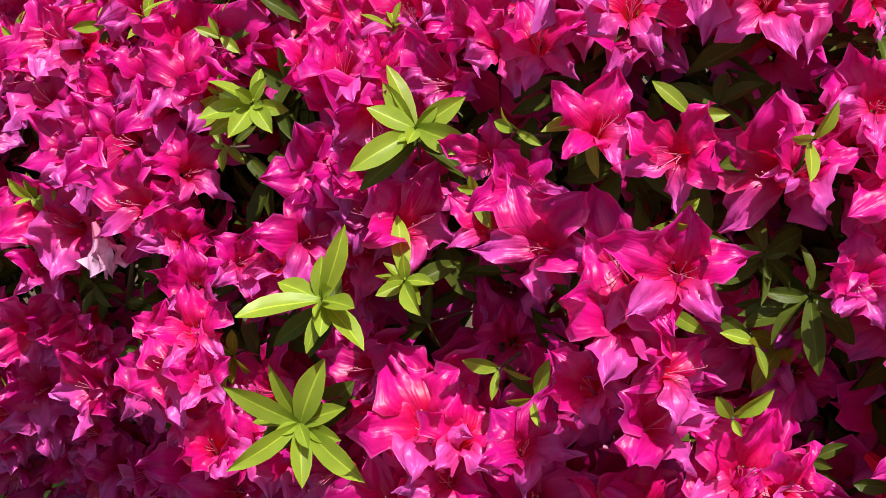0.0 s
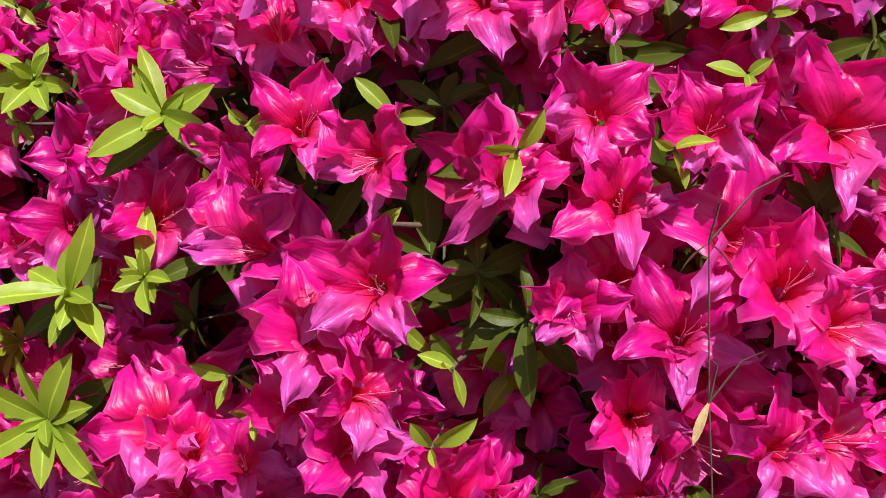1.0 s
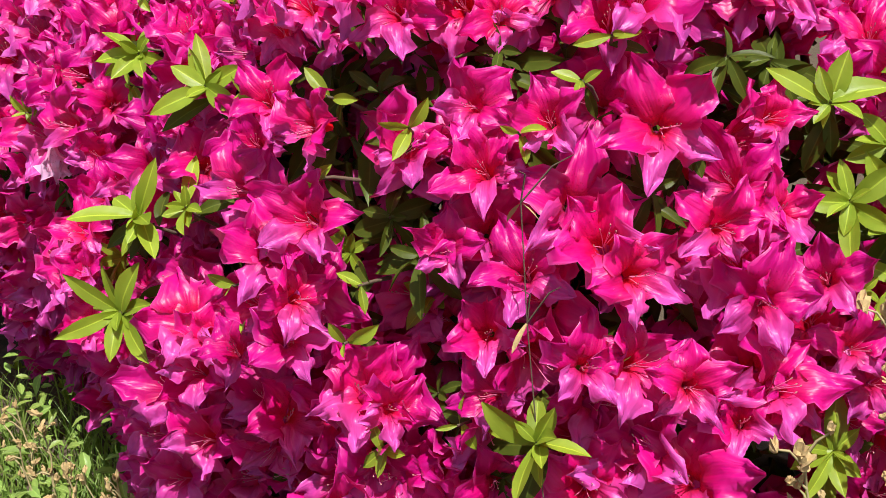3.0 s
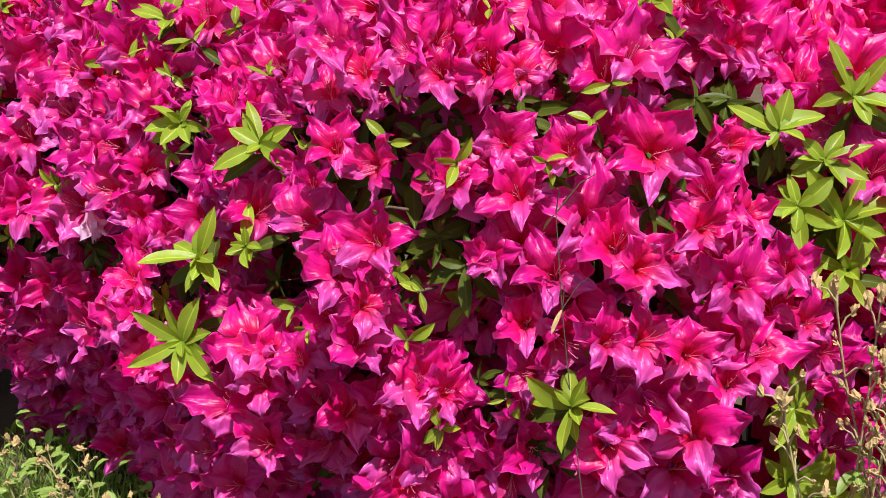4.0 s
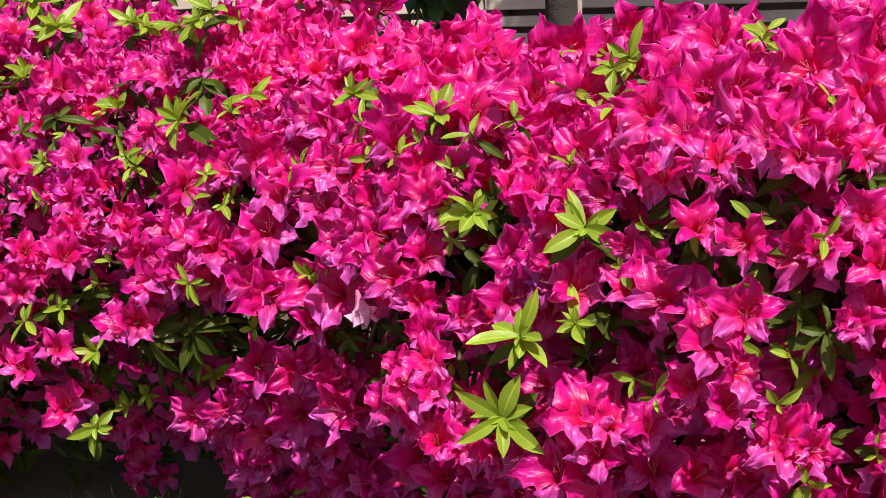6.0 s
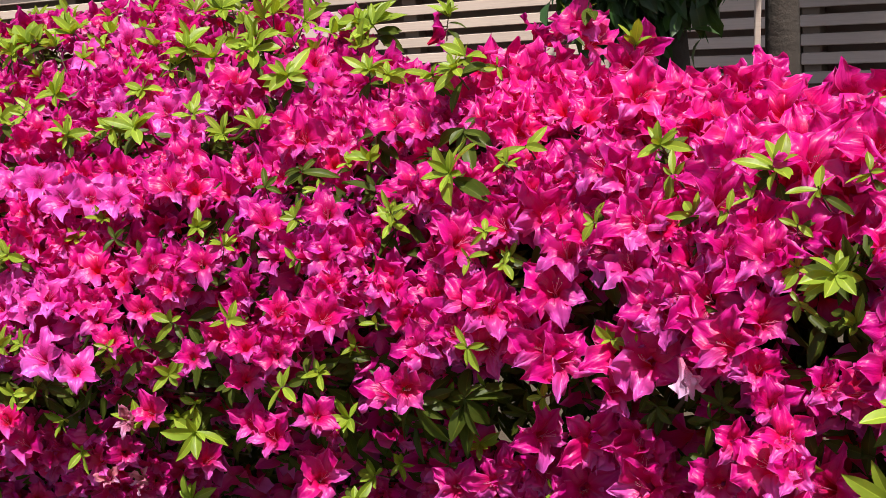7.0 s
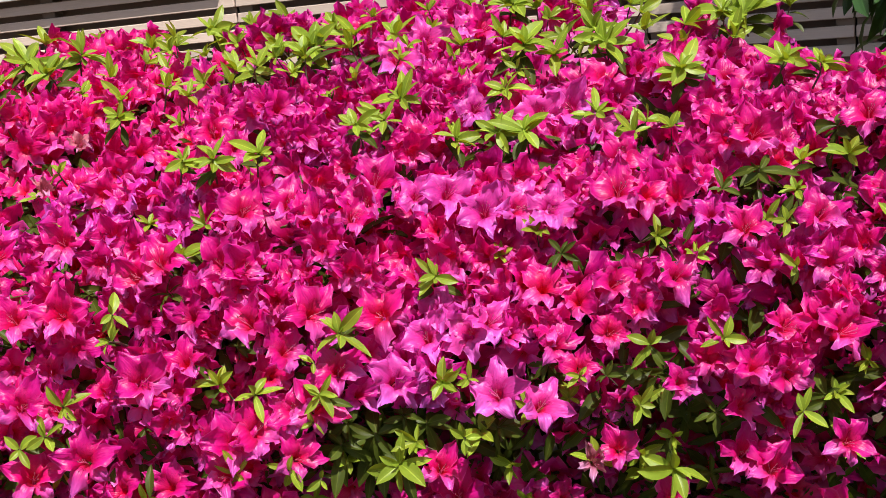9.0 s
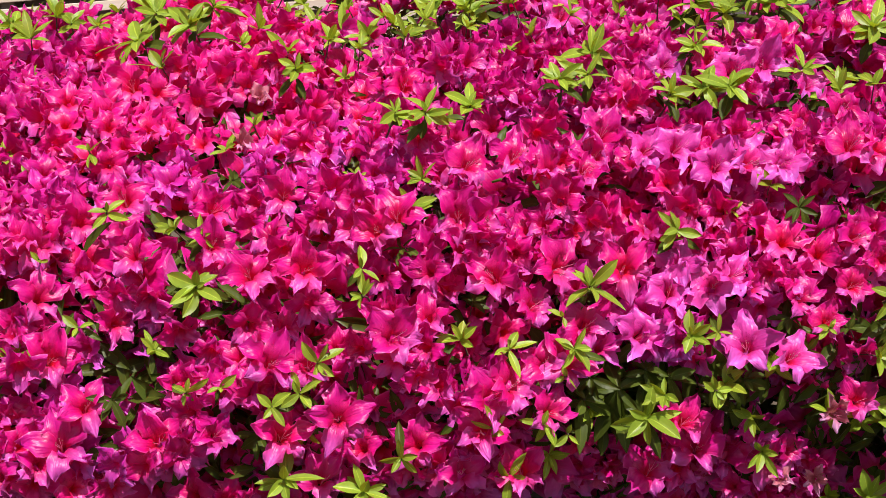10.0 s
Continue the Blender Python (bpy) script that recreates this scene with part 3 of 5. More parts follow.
BLOOMS_B = [(-1.406, 0.65, 0.025, 1.15, 9, 21), (-1.387, 0.48, 0.022, 1.15, 2, 23), (-1.321, 0.69, 0.016, 0.96, -6, 21), (-1.312, 0.56, 0.028, 1.15, -1, 25), (-1.293, 0.71, 0.012, 1.05, 5, 19), (-1.288, 1.21, 0.0, 1.15, -1, 12), (-1.251, 0.39, 0.014, 1.05, -4, 26), (-1.248, 1.0, 0.011, 1.15, -3, 14), (-1.228, 0.45, 0.02, 1.15, -5, 24), (-1.217, 0.7, 0.005, 1.15, 25, 17), (-1.211, 0.48, 0.02, 1.09, 1, 27), (-1.19, 0.62, 0.007, 1.15, -6, 23), (-1.19, 0.79, 0.005, 1.15, 17, 10), (-1.185, 0.69, 0.006, 1.1, 30, 16), (-1.182, 0.37, 0.004, 1.15, -6, 31), (-1.181, 0.49, 0.013, 1.15, 26, 23)]
BLOOMS_C = [(-1.144, 0.51, 0.002, 1.03, -8, 21), (-1.142, 0.58, 0.005, 1.15, 23, 15), (-1.14, 0.45, -0.002, 1.07, 18, 21), (-1.129, 0.79, 0.003, 1.15, 21, 9), (-1.114, 0.51, -0.005, 1.15, 22, 17), (-1.105, 0.62, 0.004, 1.07, 22, 19), (-1.086, 0.44, -0.016, 0.97, 27, 18), (-1.085, 0.55, -0.003, 1.15, 21, 16), (-1.053, 1.45, -0.0, 1.15, 14, 9), (-1.05, 0.75, 0.004, 1.09, 24, 10), (-1.036, 0.77, 0.009, 1.1, -5, 11), (-1.028, 0.61, -0.008, 1.14, 25, 19), (-1.018, 0.33, -0.004, 1.15, -13, 31), (-1.017, 0.8, 0.015, 1.15, 24, 14), (-0.976, 0.4, -0.011, 1.15, 26, 30), (-0.963, 0.36, -0.005, 1.15, -15, 31)]
BLOOMS_D = [(-0.857, 0.39, 0.005, 1.03, 14, 22), (-0.846, 1.32, -0.0, 1.15, 24, 15), (-0.813, 1.01, -0.008, 1.15, 19, 13), (-0.8, 0.52, -0.004, 0.92, 11, 18), (-0.764, 0.4, -0.012, 1.02, 16, 21), (-0.757, 0.56, -0.008, 1.0, 21, 15), (-0.74, 0.62, -0.007, 1.09, 16, 20), (-0.721, 0.74, 0.01, 1.15, 14, 16), (-0.707, 0.8, 0.012, 1.15, 25, 20), (-0.703, 0.51, -0.087, 1.15, 8, 19), (-0.701, 0.31, -0.008, 1.15, 26, 26), (-0.69, 1.05, -0.001, 1.15, 16, 18), (-0.668, 0.62, -0.007, 1.15, 7, 20), (-0.643, 0.47, -0.09, 1.15, 6, 20), (-0.616, 0.38, -0.01, 1.09, 5, 23), (-0.587, 0.37, 0.004, 1.15, 16, 22)]
BLOOMS_E = [(-0.582, 0.68, -0.011, 1.15, 23, 23), (-0.56, 1.1, -0.001, 1.15, 30, 15), (-0.557, 0.55, -0.005, 1.15, 16, 22), (-0.538, 0.83, 0.004, 1.15, 2, 15), (-0.512, 0.33, 0.044, 1.15, 20, 23), (-0.506, 0.42, 0.025, 1.04, 7, 23), (-0.494, 0.54, -0.002, 1.15, 26, 20), (-0.49, 0.69, -0.012, 1.07, 0, 19), (-0.414, 0.45, 0.013, 1.1, -3, 28), (-0.405, 1.17, -0.075, 0.92, -3, 5), (-0.4, 0.84, 0.018, 1.15, 3, 14), (-0.38, 0.45, 0.01, 1.08, 9, 15), (-0.364, 0.5, 0.009, 1.07, 21, 17), (-0.356, 0.81, 0.028, 1.05, 1, 9), (-0.35, 0.0, 0.0, 1.15, 26, 26), (-0.346, 0.02, 0.0, 1.15, 19, 29)]
BLOOMS_F = [(-0.339, 1.13, -0.075, 1.15, 11, 5), (-0.337, 0.29, 0.016, 1.15, 20, 23), (-0.32, 0.52, 0.01, 1.15, -1, 24), (-0.309, 0.13, 0.0, 1.15, 20, 24), (-0.295, 0.63, 0.016, 1.15, 18, 13), (-0.278, 0.12, 0.0, 1.15, 22, 29), (-0.267, 0.9, -0.027, 1.15, 16, 6), (-0.265, 0.55, 0.009, 1.15, 13, 22), (-0.247, 0.24, 0.0, 1.15, 20, 25), (-0.232, 0.11, 0.0, 1.12, 22, 35), (-0.216, 0.43, 0.001, 1.15, 21, 24), (-0.215, 0.38, 0.0, 1.15, 20, 20), (-0.209, 1.17, -0.075, 1.0, -9, 6), (-0.197, 0.66, -0.006, 1.15, 12, 12), (-0.195, 0.57, -0.007, 1.15, 20, 20), (-0.187, 0.48, -0.002, 1.15, 10, 25)]
BLOOMS_G = [(-0.186, 0.79, -0.063, 1.15, 24, 18), (-0.177, 0.27, -0.0, 1.15, 19, 21), (-0.171, 0.3, -0.0, 1.15, 30, 20), (-0.164, 1.26, 0.0, 1.13, 7, 17), (-0.158, 0.38, -0.001, 1.02, 14, 25), (-0.127, 0.45, -0.006, 0.93, 16, 20), (-0.122, 0.5, -0.007, 1.08, 20, 24), (-0.122, 0.75, -0.009, 1.15, 29, 19), (-0.104, 0.33, -0.001, 1.13, 6, 25), (-0.098, 0.73, -0.012, 1.15, 12, 17), (-0.095, 0.49, -0.007, 1.15, 0, 20), (-0.09, 0.3, -0.075, 0.88, 18, 28), (-0.086, 0.2, -0.075, 0.92, 25, 35), (-0.075, 1.46, 0.0, 1.15, -5, 10), (-0.072, 0.65, -0.015, 0.93, 17, 18), (-0.065, 0.55, -0.01, 1.0, 15, 16)]
BLOOMS_H = [(-0.065, 0.94, 0.0, 1.15, 5, 14), (-0.063, 0.43, -0.081, 0.91, 17, 23), (-0.05, 1.26, 0.0, 1.15, 10, 17), (-0.026, 0.57, -0.014, 1.15, 15, 15), (-0.025, 0.37, 0.0, 1.12, 10, 24), (-0.009, 0.28, 0.001, 1.0, 16, 39), (-0.007, 0.63, -0.021, 0.87, 16, 25), (-0.002, 0.42, 0.0, 0.85, -2, 27), (0.004, 0.7, -0.013, 1.12, 26, 15), (0.006, 0.6, -0.024, 0.85, 17, 9), (0.014, 0.31, 0.005, 1.15, 21, 24), (0.017, 0.41, 0.008, 0.79, 20, 25), (0.019, 0.5, -0.008, 0.83, 16, 32), (0.022, 0.36, 0.012, 0.77, 13, 29), (0.024, 0.55, -0.021, 0.86, 19, 23), (0.031, 0.67, -0.022, 0.97, 14, 24)]
BLOOMS_I = [(0.032, 0.77, -0.005, 1.15, -4, 23), (0.032, 0.8, -0.003, 1.15, 7, 21), (0.035, 0.47, 0.003, 0.81, 18, 22), (0.04, 0.19, 0.0, 1.15, 14, 33), (0.044, 0.61, -0.031, 0.79, 25, 26), (0.045, 0.3, 0.009, 0.87, 21, 41), (0.061, 0.45, 0.017, 0.78, 10, 19), (0.068, 1.06, -0.0, 1.15, 6, 14), (0.07, 0.42, 0.023, 0.7, 11, 28), (0.071, 0.37, 0.024, 0.82, 19, 34), (0.086, 0.5, 0.005, 0.79, 19, 21), (0.101, 0.79, -0.007, 1.15, 24, 20), (0.117, 0.48, -0.057, 1.04, -3, 23), (0.13, 0.84, -0.004, 1.15, 4, 22), (0.131, 0.66, -0.023, 0.72, 37, 29), (0.134, 0.53, -0.001, 0.85, 15, 27)]
BLOOMS_J = [(0.137, 0.57, -0.016, 0.98, 7, 22), (0.164, 0.72, -0.017, 1.0, 4, 18), (0.167, 0.85, -0.005, 1.07, 16, 26), (0.171, 0.55, -0.003, 0.76, -14, 17), (0.173, 0.28, 0.016, 0.89, 16, 40), (0.175, 0.58, -0.011, 0.73, 30, 31), (0.191, 0.66, -0.017, 0.73, 40, 26), (0.198, 0.38, 0.027, 1.0, 36, 34), (0.205, 0.55, 0.001, 0.9, 46, 17), (0.212, 0.72, -0.016, 0.95, 9, 26), (0.226, 0.46, -0.056, 0.7, 0, 29), (0.227, 0.85, -0.001, 0.96, 25, 19), (0.233, 0.35, 0.025, 0.86, 27, 27), (0.237, 0.41, 0.024, 0.73, 1, 44), (0.249, 0.44, 0.02, 0.7, 35, 38), (0.253, 0.7, -0.007, 0.7, -13, 25)]
BLOOMS_K = [(0.254, 0.53, -0.064, 0.7, 4, 24), (0.254, 0.6, 0.003, 0.7, 5, 24), (0.255, 0.56, 0.008, 0.7, -2, 28), (0.272, 0.68, 0.0, 0.7, 19, 31), (0.277, 0.59, 0.011, 0.7, -16, 40), (0.28, 1.31, 0.0, 1.15, -2, 8), (0.283, 0.45, 0.016, 0.72, 2, 32), (0.292, 0.74, 0.016, 1.03, -13, 17), (0.294, 0.68, 0.01, 0.81, -4, 26), (0.298, 0.57, 0.018, 0.86, -12, 23), (0.31, 0.41, 0.011, 0.87, 31, 31), (0.317, 0.5, 0.019, 0.7, 27, 43), (0.324, 1.12, 0.0, 1.15, -10, 21), (0.33, 0.63, 0.018, 0.7, 42, 15), (0.342, 0.37, 0.005, 0.85, 14, 16), (0.344, 0.49, 0.018, 0.79, 30, 31)]
BLOOMS_L = [(0.344, 0.76, 0.03, 1.15, 8, 10), (0.349, 0.69, 0.022, 0.73, 22, 31), (0.355, 0.52, 0.019, 0.7, 47, 22), (0.356, 0.62, 0.017, 0.7, -18, 20), (0.357, 0.57, 0.018, 0.85, 15, 21), (0.361, 0.44, 0.01, 0.7, -4, 26), (0.368, 0.93, 0.015, 0.98, 7, 26), (0.384, 0.66, -0.062, 0.7, 19, 17), (0.395, 0.49, -0.063, 0.7, 19, 24), (0.396, 0.45, 0.009, 0.75, 22, 27), (0.399, 0.53, -0.063, 0.7, 19, 27), (0.403, 0.69, 0.014, 0.7, 0, 19), (0.407, 0.62, 0.007, 0.7, 20, 45), (0.424, 0.79, 0.021, 0.99, -1, 16), (0.426, 0.4, -0.068, 0.81, 5, 28), (0.431, 0.56, 0.007, 0.79, -10, 25)]
BLOOMS_M = [(0.443, 0.83, 0.016, 1.15, 15, 14), (0.444, 0.65, 0.003, 0.7, 1, 35), (0.454, 0.61, 0.004, 0.73, 20, 27), (0.456, 0.51, 0.01, 0.7, 2, 23), (0.458, 0.47, 0.01, 0.7, 1, 32), (0.458, 0.71, 0.007, 0.74, 12, 20), (0.474, 0.79, 0.008, 0.99, 9, 22), (0.479, 0.55, 0.011, 0.84, 12, 32), (0.491, 0.64, 0.007, 0.7, 11, 36), (0.494, 0.69, -0.071, 0.81, -11, 14), (0.511, 0.9, 0.009, 0.94, -12, 21), (0.513, 0.41, 0.012, 0.92, 0, 28), (0.514, 0.5, 0.017, 0.72, 3, 22), (0.523, 0.71, 0.001, 0.81, 0, 26), (0.525, 0.45, -0.059, 0.7, 8, 34), (0.526, 0.81, -0.0, 0.89, 12, 21)]
BLOOMS_N = [(0.534, 0.55, 0.018, 0.75, 7, 32), (0.554, 0.63, 0.01, 0.97, -7, 25), (0.557, 0.52, -0.053, 0.7, 5, 18), (0.558, 0.95, 0.002, 1.15, -2, 20), (0.559, 0.48, 0.022, 0.7, -2, 32), (0.56, 0.42, 0.016, 1.04, 3, 27), (0.567, 0.7, -0.074, 0.7, 16, 26), (0.571, 0.37, 0.008, 1.02, -3, 34), (0.574, 0.57, 0.018, 0.7, 3, 24), (0.583, 0.45, 0.023, 0.7, 9, 40), (0.593, 0.77, -0.003, 0.96, -10, 22), (0.594, 0.52, 0.024, 0.89, 8, 22), (0.598, 0.91, -0.0, 0.99, 3, 26), (0.606, 0.57, 0.019, 0.7, 19, 24), (0.608, 0.48, -0.049, 0.7, 1, 13), (0.613, 0.45, 0.024, 0.7, 1, 15)]
BLOOMS_O = [(0.614, 0.34, 0.002, 0.88, 1, 29), (0.617, 0.62, 0.011, 0.7, 30, 18), (0.625, 0.76, -0.002, 1.15, 0, 11), (0.629, 0.71, 0.0, 0.7, -1, 8), (0.634, 0.52, 0.024, 0.7, 11, 27), (0.647, 0.85, -0.001, 1.12, 0, 21), (0.657, 0.47, 0.024, 0.7, 16, 30), (0.659, 0.71, -0.073, 0.96, -7, 12), (0.662, 0.63, 0.01, 0.7, 11, 18), (0.678, 0.44, 0.018, 0.7, 8, 32), (0.679, 0.4, 0.008, 0.71, 8, 34), (0.688, 0.84, -0.001, 1.14, 11, 14), (0.707, 0.7, 0.005, 1.04, -15, 12), (0.71, 0.33, 0.0, 1.07, -4, 27), (0.731, 0.58, 0.013, 1.0, 1, 16), (0.752, 0.36, 0.0, 1.07, 1, 32)]
BLOOMS_P = [(0.766, 0.31, 0.0, 0.96, 0, 28), (0.774, 0.69, 0.006, 0.99, 0, 17), (0.778, 0.77, 0.001, 1.04, 0, 22)]
BLOOMS = BLOOMS_A + BLOOMS_B + BLOOMS_C + BLOOMS_D + BLOOMS_E + BLOOMS_F + BLOOMS_G + BLOOMS_H + BLOOMS_I + BLOOMS_J + BLOOMS_K + BLOOMS_L + BLOOMS_M + BLOOMS_N + BLOOMS_O + BLOOMS_P
# pale mauve blooms
MAUVE_BLOOMS_A = [(-1.016, 0.53, -0.015, 1.15, 19, 17), (-0.987, 1.2, 0.0, 1.15, 8, 5), (-0.975, 0.58, -0.016, 1.05, 11, 16), (-0.967, 0.77, 0.01, 1.08, 11, 16), (-0.96, 0.61, -0.02, 0.99, -20, 23), (-0.941, 1.28, -0.0, 1.15, 17, 3), (-0.928, 0.77, 0.008, 1.11, 16, 16), (-0.925, 0.58, -0.014, 1.12, 16, 21), (-0.901, 0.5, -0.001, 1.15, 3, 20), (-0.895, 0.59, -0.012, 1.03, 21, 20), (-0.889, 0.74, -0.004, 1.1, 19, 10), (-0.878, 1.01, -0.006, 1.0, 11, 7), (-0.863, 1.35, -0.0, 1.15, 10, 9), (-0.848, 0.48, 0.002, 1.15, 18, 13), (-0.843, 0.74, -0.004, 1.14, 18, 10), (-0.805, 0.73, -0.0, 1.04, 17, 16)]
MAUVE_BLOOMS_B = [(-0.795, 0.98, -0.012, 1.15, 9, 7), (-0.751, 0.98, -0.008, 1.15, -13, 8), (-0.72, 0.89, 0.001, 1.02, 14, 13), (-0.649, 1.44, -0.0, 1.15, 4, 3)]
MAUVE_BLOOMS = MAUVE_BLOOMS_A + MAUVE_BLOOMS_B
# withered blooms
WITHERED_A = [(-1.474, 0.91, -0.0, 0.8, 5, 16), (-1.451, 1.04, 0.0, 0.86, 4, 14), (-0.853, 0.29, 0.0, 0.88, -19, 26), (-0.808, 0.28, -0.0, 0.8, -14, 26), (-0.794, 0.39, -0.005, 1.03, 11, 22)]
WITHERED = WITHERED_A
# shoots with fresh leaves: x, length along the outline, depth, leaf length
SPRAYS_A = [(-1.859, 1.47, -0.0, 0.036), (-1.755, 1.4, 0.0, 0.031), (-1.716, 0.71, -0.0, 0.018), (-1.673, 0.62, -0.0, 0.018), (-1.673, 0.92, -0.0, 0.025), (-1.64, 0.78, -0.003, 0.026), (-1.631, 1.25, 0.0, 0.046), (-1.62, 1.42, 0.0, 0.058), (-1.557, 0.53, 0.002, 0.024), (-1.557, 1.31, 0.0, 0.047), (-1.534, 0.65, -0.008, 0.038), (-1.527, 1.42, 0.0, 0.057), (-1.525, 0.73, -0.015, 0.025), (-1.518, 0.53, 0.008, 0.021), (-1.461, 0.5, 0.017, 0.027), (-1.459, 0.42, 0.002, 0.035), (-1.459, 0.94, 0.001, 0.024), (-1.428, 0.51, 0.025, 0.027), (-1.425, 0.8, -0.001, 0.018), (-1.404, 0.54, 0.032, 0.027), (-1.398, 1.08, 0.0, 0.034), (-1.371, 0.39, 0.007, 0.035), (-1.345, 0.61, 0.033, 0.023), (-1.342, 0.64, 0.029, 0.027)]
SPRAYS_B = [(-1.322, 0.43, 0.019, 0.028), (-1.322, 1.54, 0.0, 0.057), (-1.274, 0.88, 0.014, 0.034), (-1.234, 0.88, 0.01, 0.035), (-1.213, 0.45, 0.019, 0.027), (-1.21, 1.21, 0.0, 0.028), (-1.196, 0.36, 0.004, 0.029), (-1.183, 0.53, 0.011, 0.027), (-1.174, 0.89, 0.006, 0.035), (-1.153, 0.44, 0.003, 0.024), (-1.132, 1.23, 0.0, 0.04), (-1.123, 1.27, 0.0, 0.047), (-1.121, 0.41, -0.007, 0.02), (-1.119, 0.49, -0.006, 0.021), (-1.113, 0.56, 0.002, 0.019), (-1.107, 0.52, -0.004, 0.031), (-1.088, 1.07, 0.008, 0.028), (-1.077, 0.59, 0.0, 0.034), (-1.046, 0.94, 0.005, 0.035), (-1.025, 0.42, -0.019, 0.039), (-1.012, 0.99, 0.002, 0.029), (-1.006, 0.94, 0.006, 0.033), (-0.983, 1.02, 0.0, 0.043), (-0.962, 0.52, -0.011, 0.03)]
SPRAYS_C = [(-0.957, 0.65, -0.024, 0.031), (-0.943, 0.45, -0.005, 0.026), (-0.931, 0.52, -0.006, 0.023), (-0.912, 0.87, 0.002, 0.036), (-0.856, 0.91, -0.016, 0.042), (-0.835, 1.02, -0.006, 0.035), (-0.82, 0.91, -0.018, 0.042), (-0.812, 1.1, -0.001, 0.027), (-0.801, 0.51, -0.003, 0.022), (-0.795, 1.16, -0.003, 0.062), (-0.793, 1.39, -0.0, 0.055), (-0.737, 0.25, -0.001, 0.036), (-0.723, 0.91, -0.003, 0.032), (-0.714, 0.54, -0.01, 0.026), (-0.7, 0.37, -0.016, 0.038), (-0.684, 1.2, -0.008, 0.059), (-0.676, 1.14, -0.006, 0.06), (-0.629, 0.54, -0.009, 0.025), (-0.591, 1.01, 0.0, 0.045), (-0.555, 0.45, 0.0, 0.028), (-0.535, 0.68, -0.013, 0.022), (-0.534, 0.62, -0.012, 0.02), (-0.497, 1.19, -0.0, 0.049), (-0.471, 1.17, -0.0, 0.049)]
SPRAYS_D = [(-0.465, 0.31, 0.048, 0.037), (-0.456, 1.0, 0.003, 0.04), (-0.42, 0.96, 0.01, 0.033), (-0.419, 0.53, 0.006, 0.019), (-0.397, 0.0, 0.0, 0.036), (-0.391, 0.67, 0.014, 0.024), (-0.339, 0.89, 0.04, 0.031), (-0.304, 0.71, 0.02, 0.056), (-0.303, 0.89, 0.048, 0.037), (-0.298, 0.5, 0.01, 0.026), (-0.291, 0.93, 0.044, 0.039), (-0.287, 0.61, 0.013, 0.017), (-0.274, 0.02, 0.0, 0.042), (-0.264, 0.64, 0.013, 0.023), (-0.246, 0.6, 0.005, 0.024), (-0.246, 0.92, 0.042, 0.021), (-0.234, 0.73, 0.015, 0.023), (-0.21, 0.29, 0.0, 0.016), (-0.21, 0.44, 0.001, 0.024), (-0.209, 0.76, 0.012, 0.029), (-0.141, 0.65, -0.014, 0.027), (-0.128, 0.51, -0.008, 0.025), (-0.099, 0.52, -0.008, 0.018), (-0.048, 0.77, -0.004, 0.033)]
SPRAYS_E = [(-0.045, 0.73, -0.009, 0.023), (-0.042, 0.56, -0.011, 0.017), (-0.033, 0.67, -0.015, 0.023), (0.003, 0.68, -0.017, 0.021), (0.029, 0.7, -0.015, 0.022), (0.05, 0.61, -0.031, 0.023), (0.051, 0.57, -0.029, 0.024), (0.063, 0.67, -0.023, 0.02), (0.063, 0.74, -0.009, 0.037), (0.088, 0.61, -0.031, 0.036), (0.094, 0.73, -0.012, 0.029), (0.145, 0.42, 0.027, 0.045), (0.145, 0.78, -0.012, 0.023), (0.151, 1.2, 0.0, 0.024), (0.159, 0.5, 0.013, 0.04), (0.2, 0.7, -0.017, 0.023), (0.201, 1.05, 0.0, 0.022), (0.208, 0.85, -0.004, 0.025), (0.21, 0.52, 0.008, 0.032), (0.217, 0.61, -0.008, 0.037), (0.235, 0.8, -0.005, 0.019), (0.251, 0.58, 0.004, 0.017), (0.259, 0.8, 0.005, 0.028), (0.261, 0.48, 0.015, 0.015)]
SPRAYS_F = [(0.261, 0.87, 0.006, 0.031), (0.277, 0.62, 0.008, 0.013), (0.279, 0.47, 0.016, 0.017), (0.28, 0.94, 0.005, 0.035), (0.318, 0.63, 0.017, 0.023), (0.35, 0.59, 0.018, 0.008), (0.362, 0.64, 0.016, 0.015), (0.37, 0.49, 0.015, 0.011), (0.381, 0.53, 0.015, 0.011), (0.388, 0.42, 0.007, 0.025), (0.404, 0.92, 0.016, 0.028), (0.41, 0.63, 0.006, 0.009), (0.418, 0.98, 0.011, 0.024), (0.435, 0.76, 0.02, 0.021), (0.44, 0.45, 0.009, 0.012), (0.476, 0.63, 0.006, 0.019), (0.488, 0.45, 0.012, 0.042), (0.51, 0.66, 0.007, 0.013), (0.525, 0.69, 0.003, 0.016), (0.561, 0.78, -0.002, 0.033), (0.578, 0.73, -0.002, 0.018), (0.61, 0.81, -0.002, 0.014), (0.642, 0.62, 0.011, 0.032), (0.652, 0.56, 0.019, 0.034)]
SPRAYS_G = [(0.657, 0.39, 0.008, 0.033), (0.66, 0.32, 0.0, 0.04), (0.669, 0.5, 0.023, 0.021), (0.684, 0.59, 0.014, 0.037), (0.69, 0.3, 0.0, 0.035), (0.699, 0.54, 0.018, 0.049), (0.703, 0.5, 0.02, 0.038), (0.715, 0.63, 0.01, 0.041), (0.718, 0.58, 0.014, 0.022), (0.738, 0.86, -0.0, 0.026)]
SPRAYS = SPRAYS_A + SPRAYS_B + SPRAYS_C + SPRAYS_D + SPRAYS_E + SPRAYS_F + SPRAYS_G
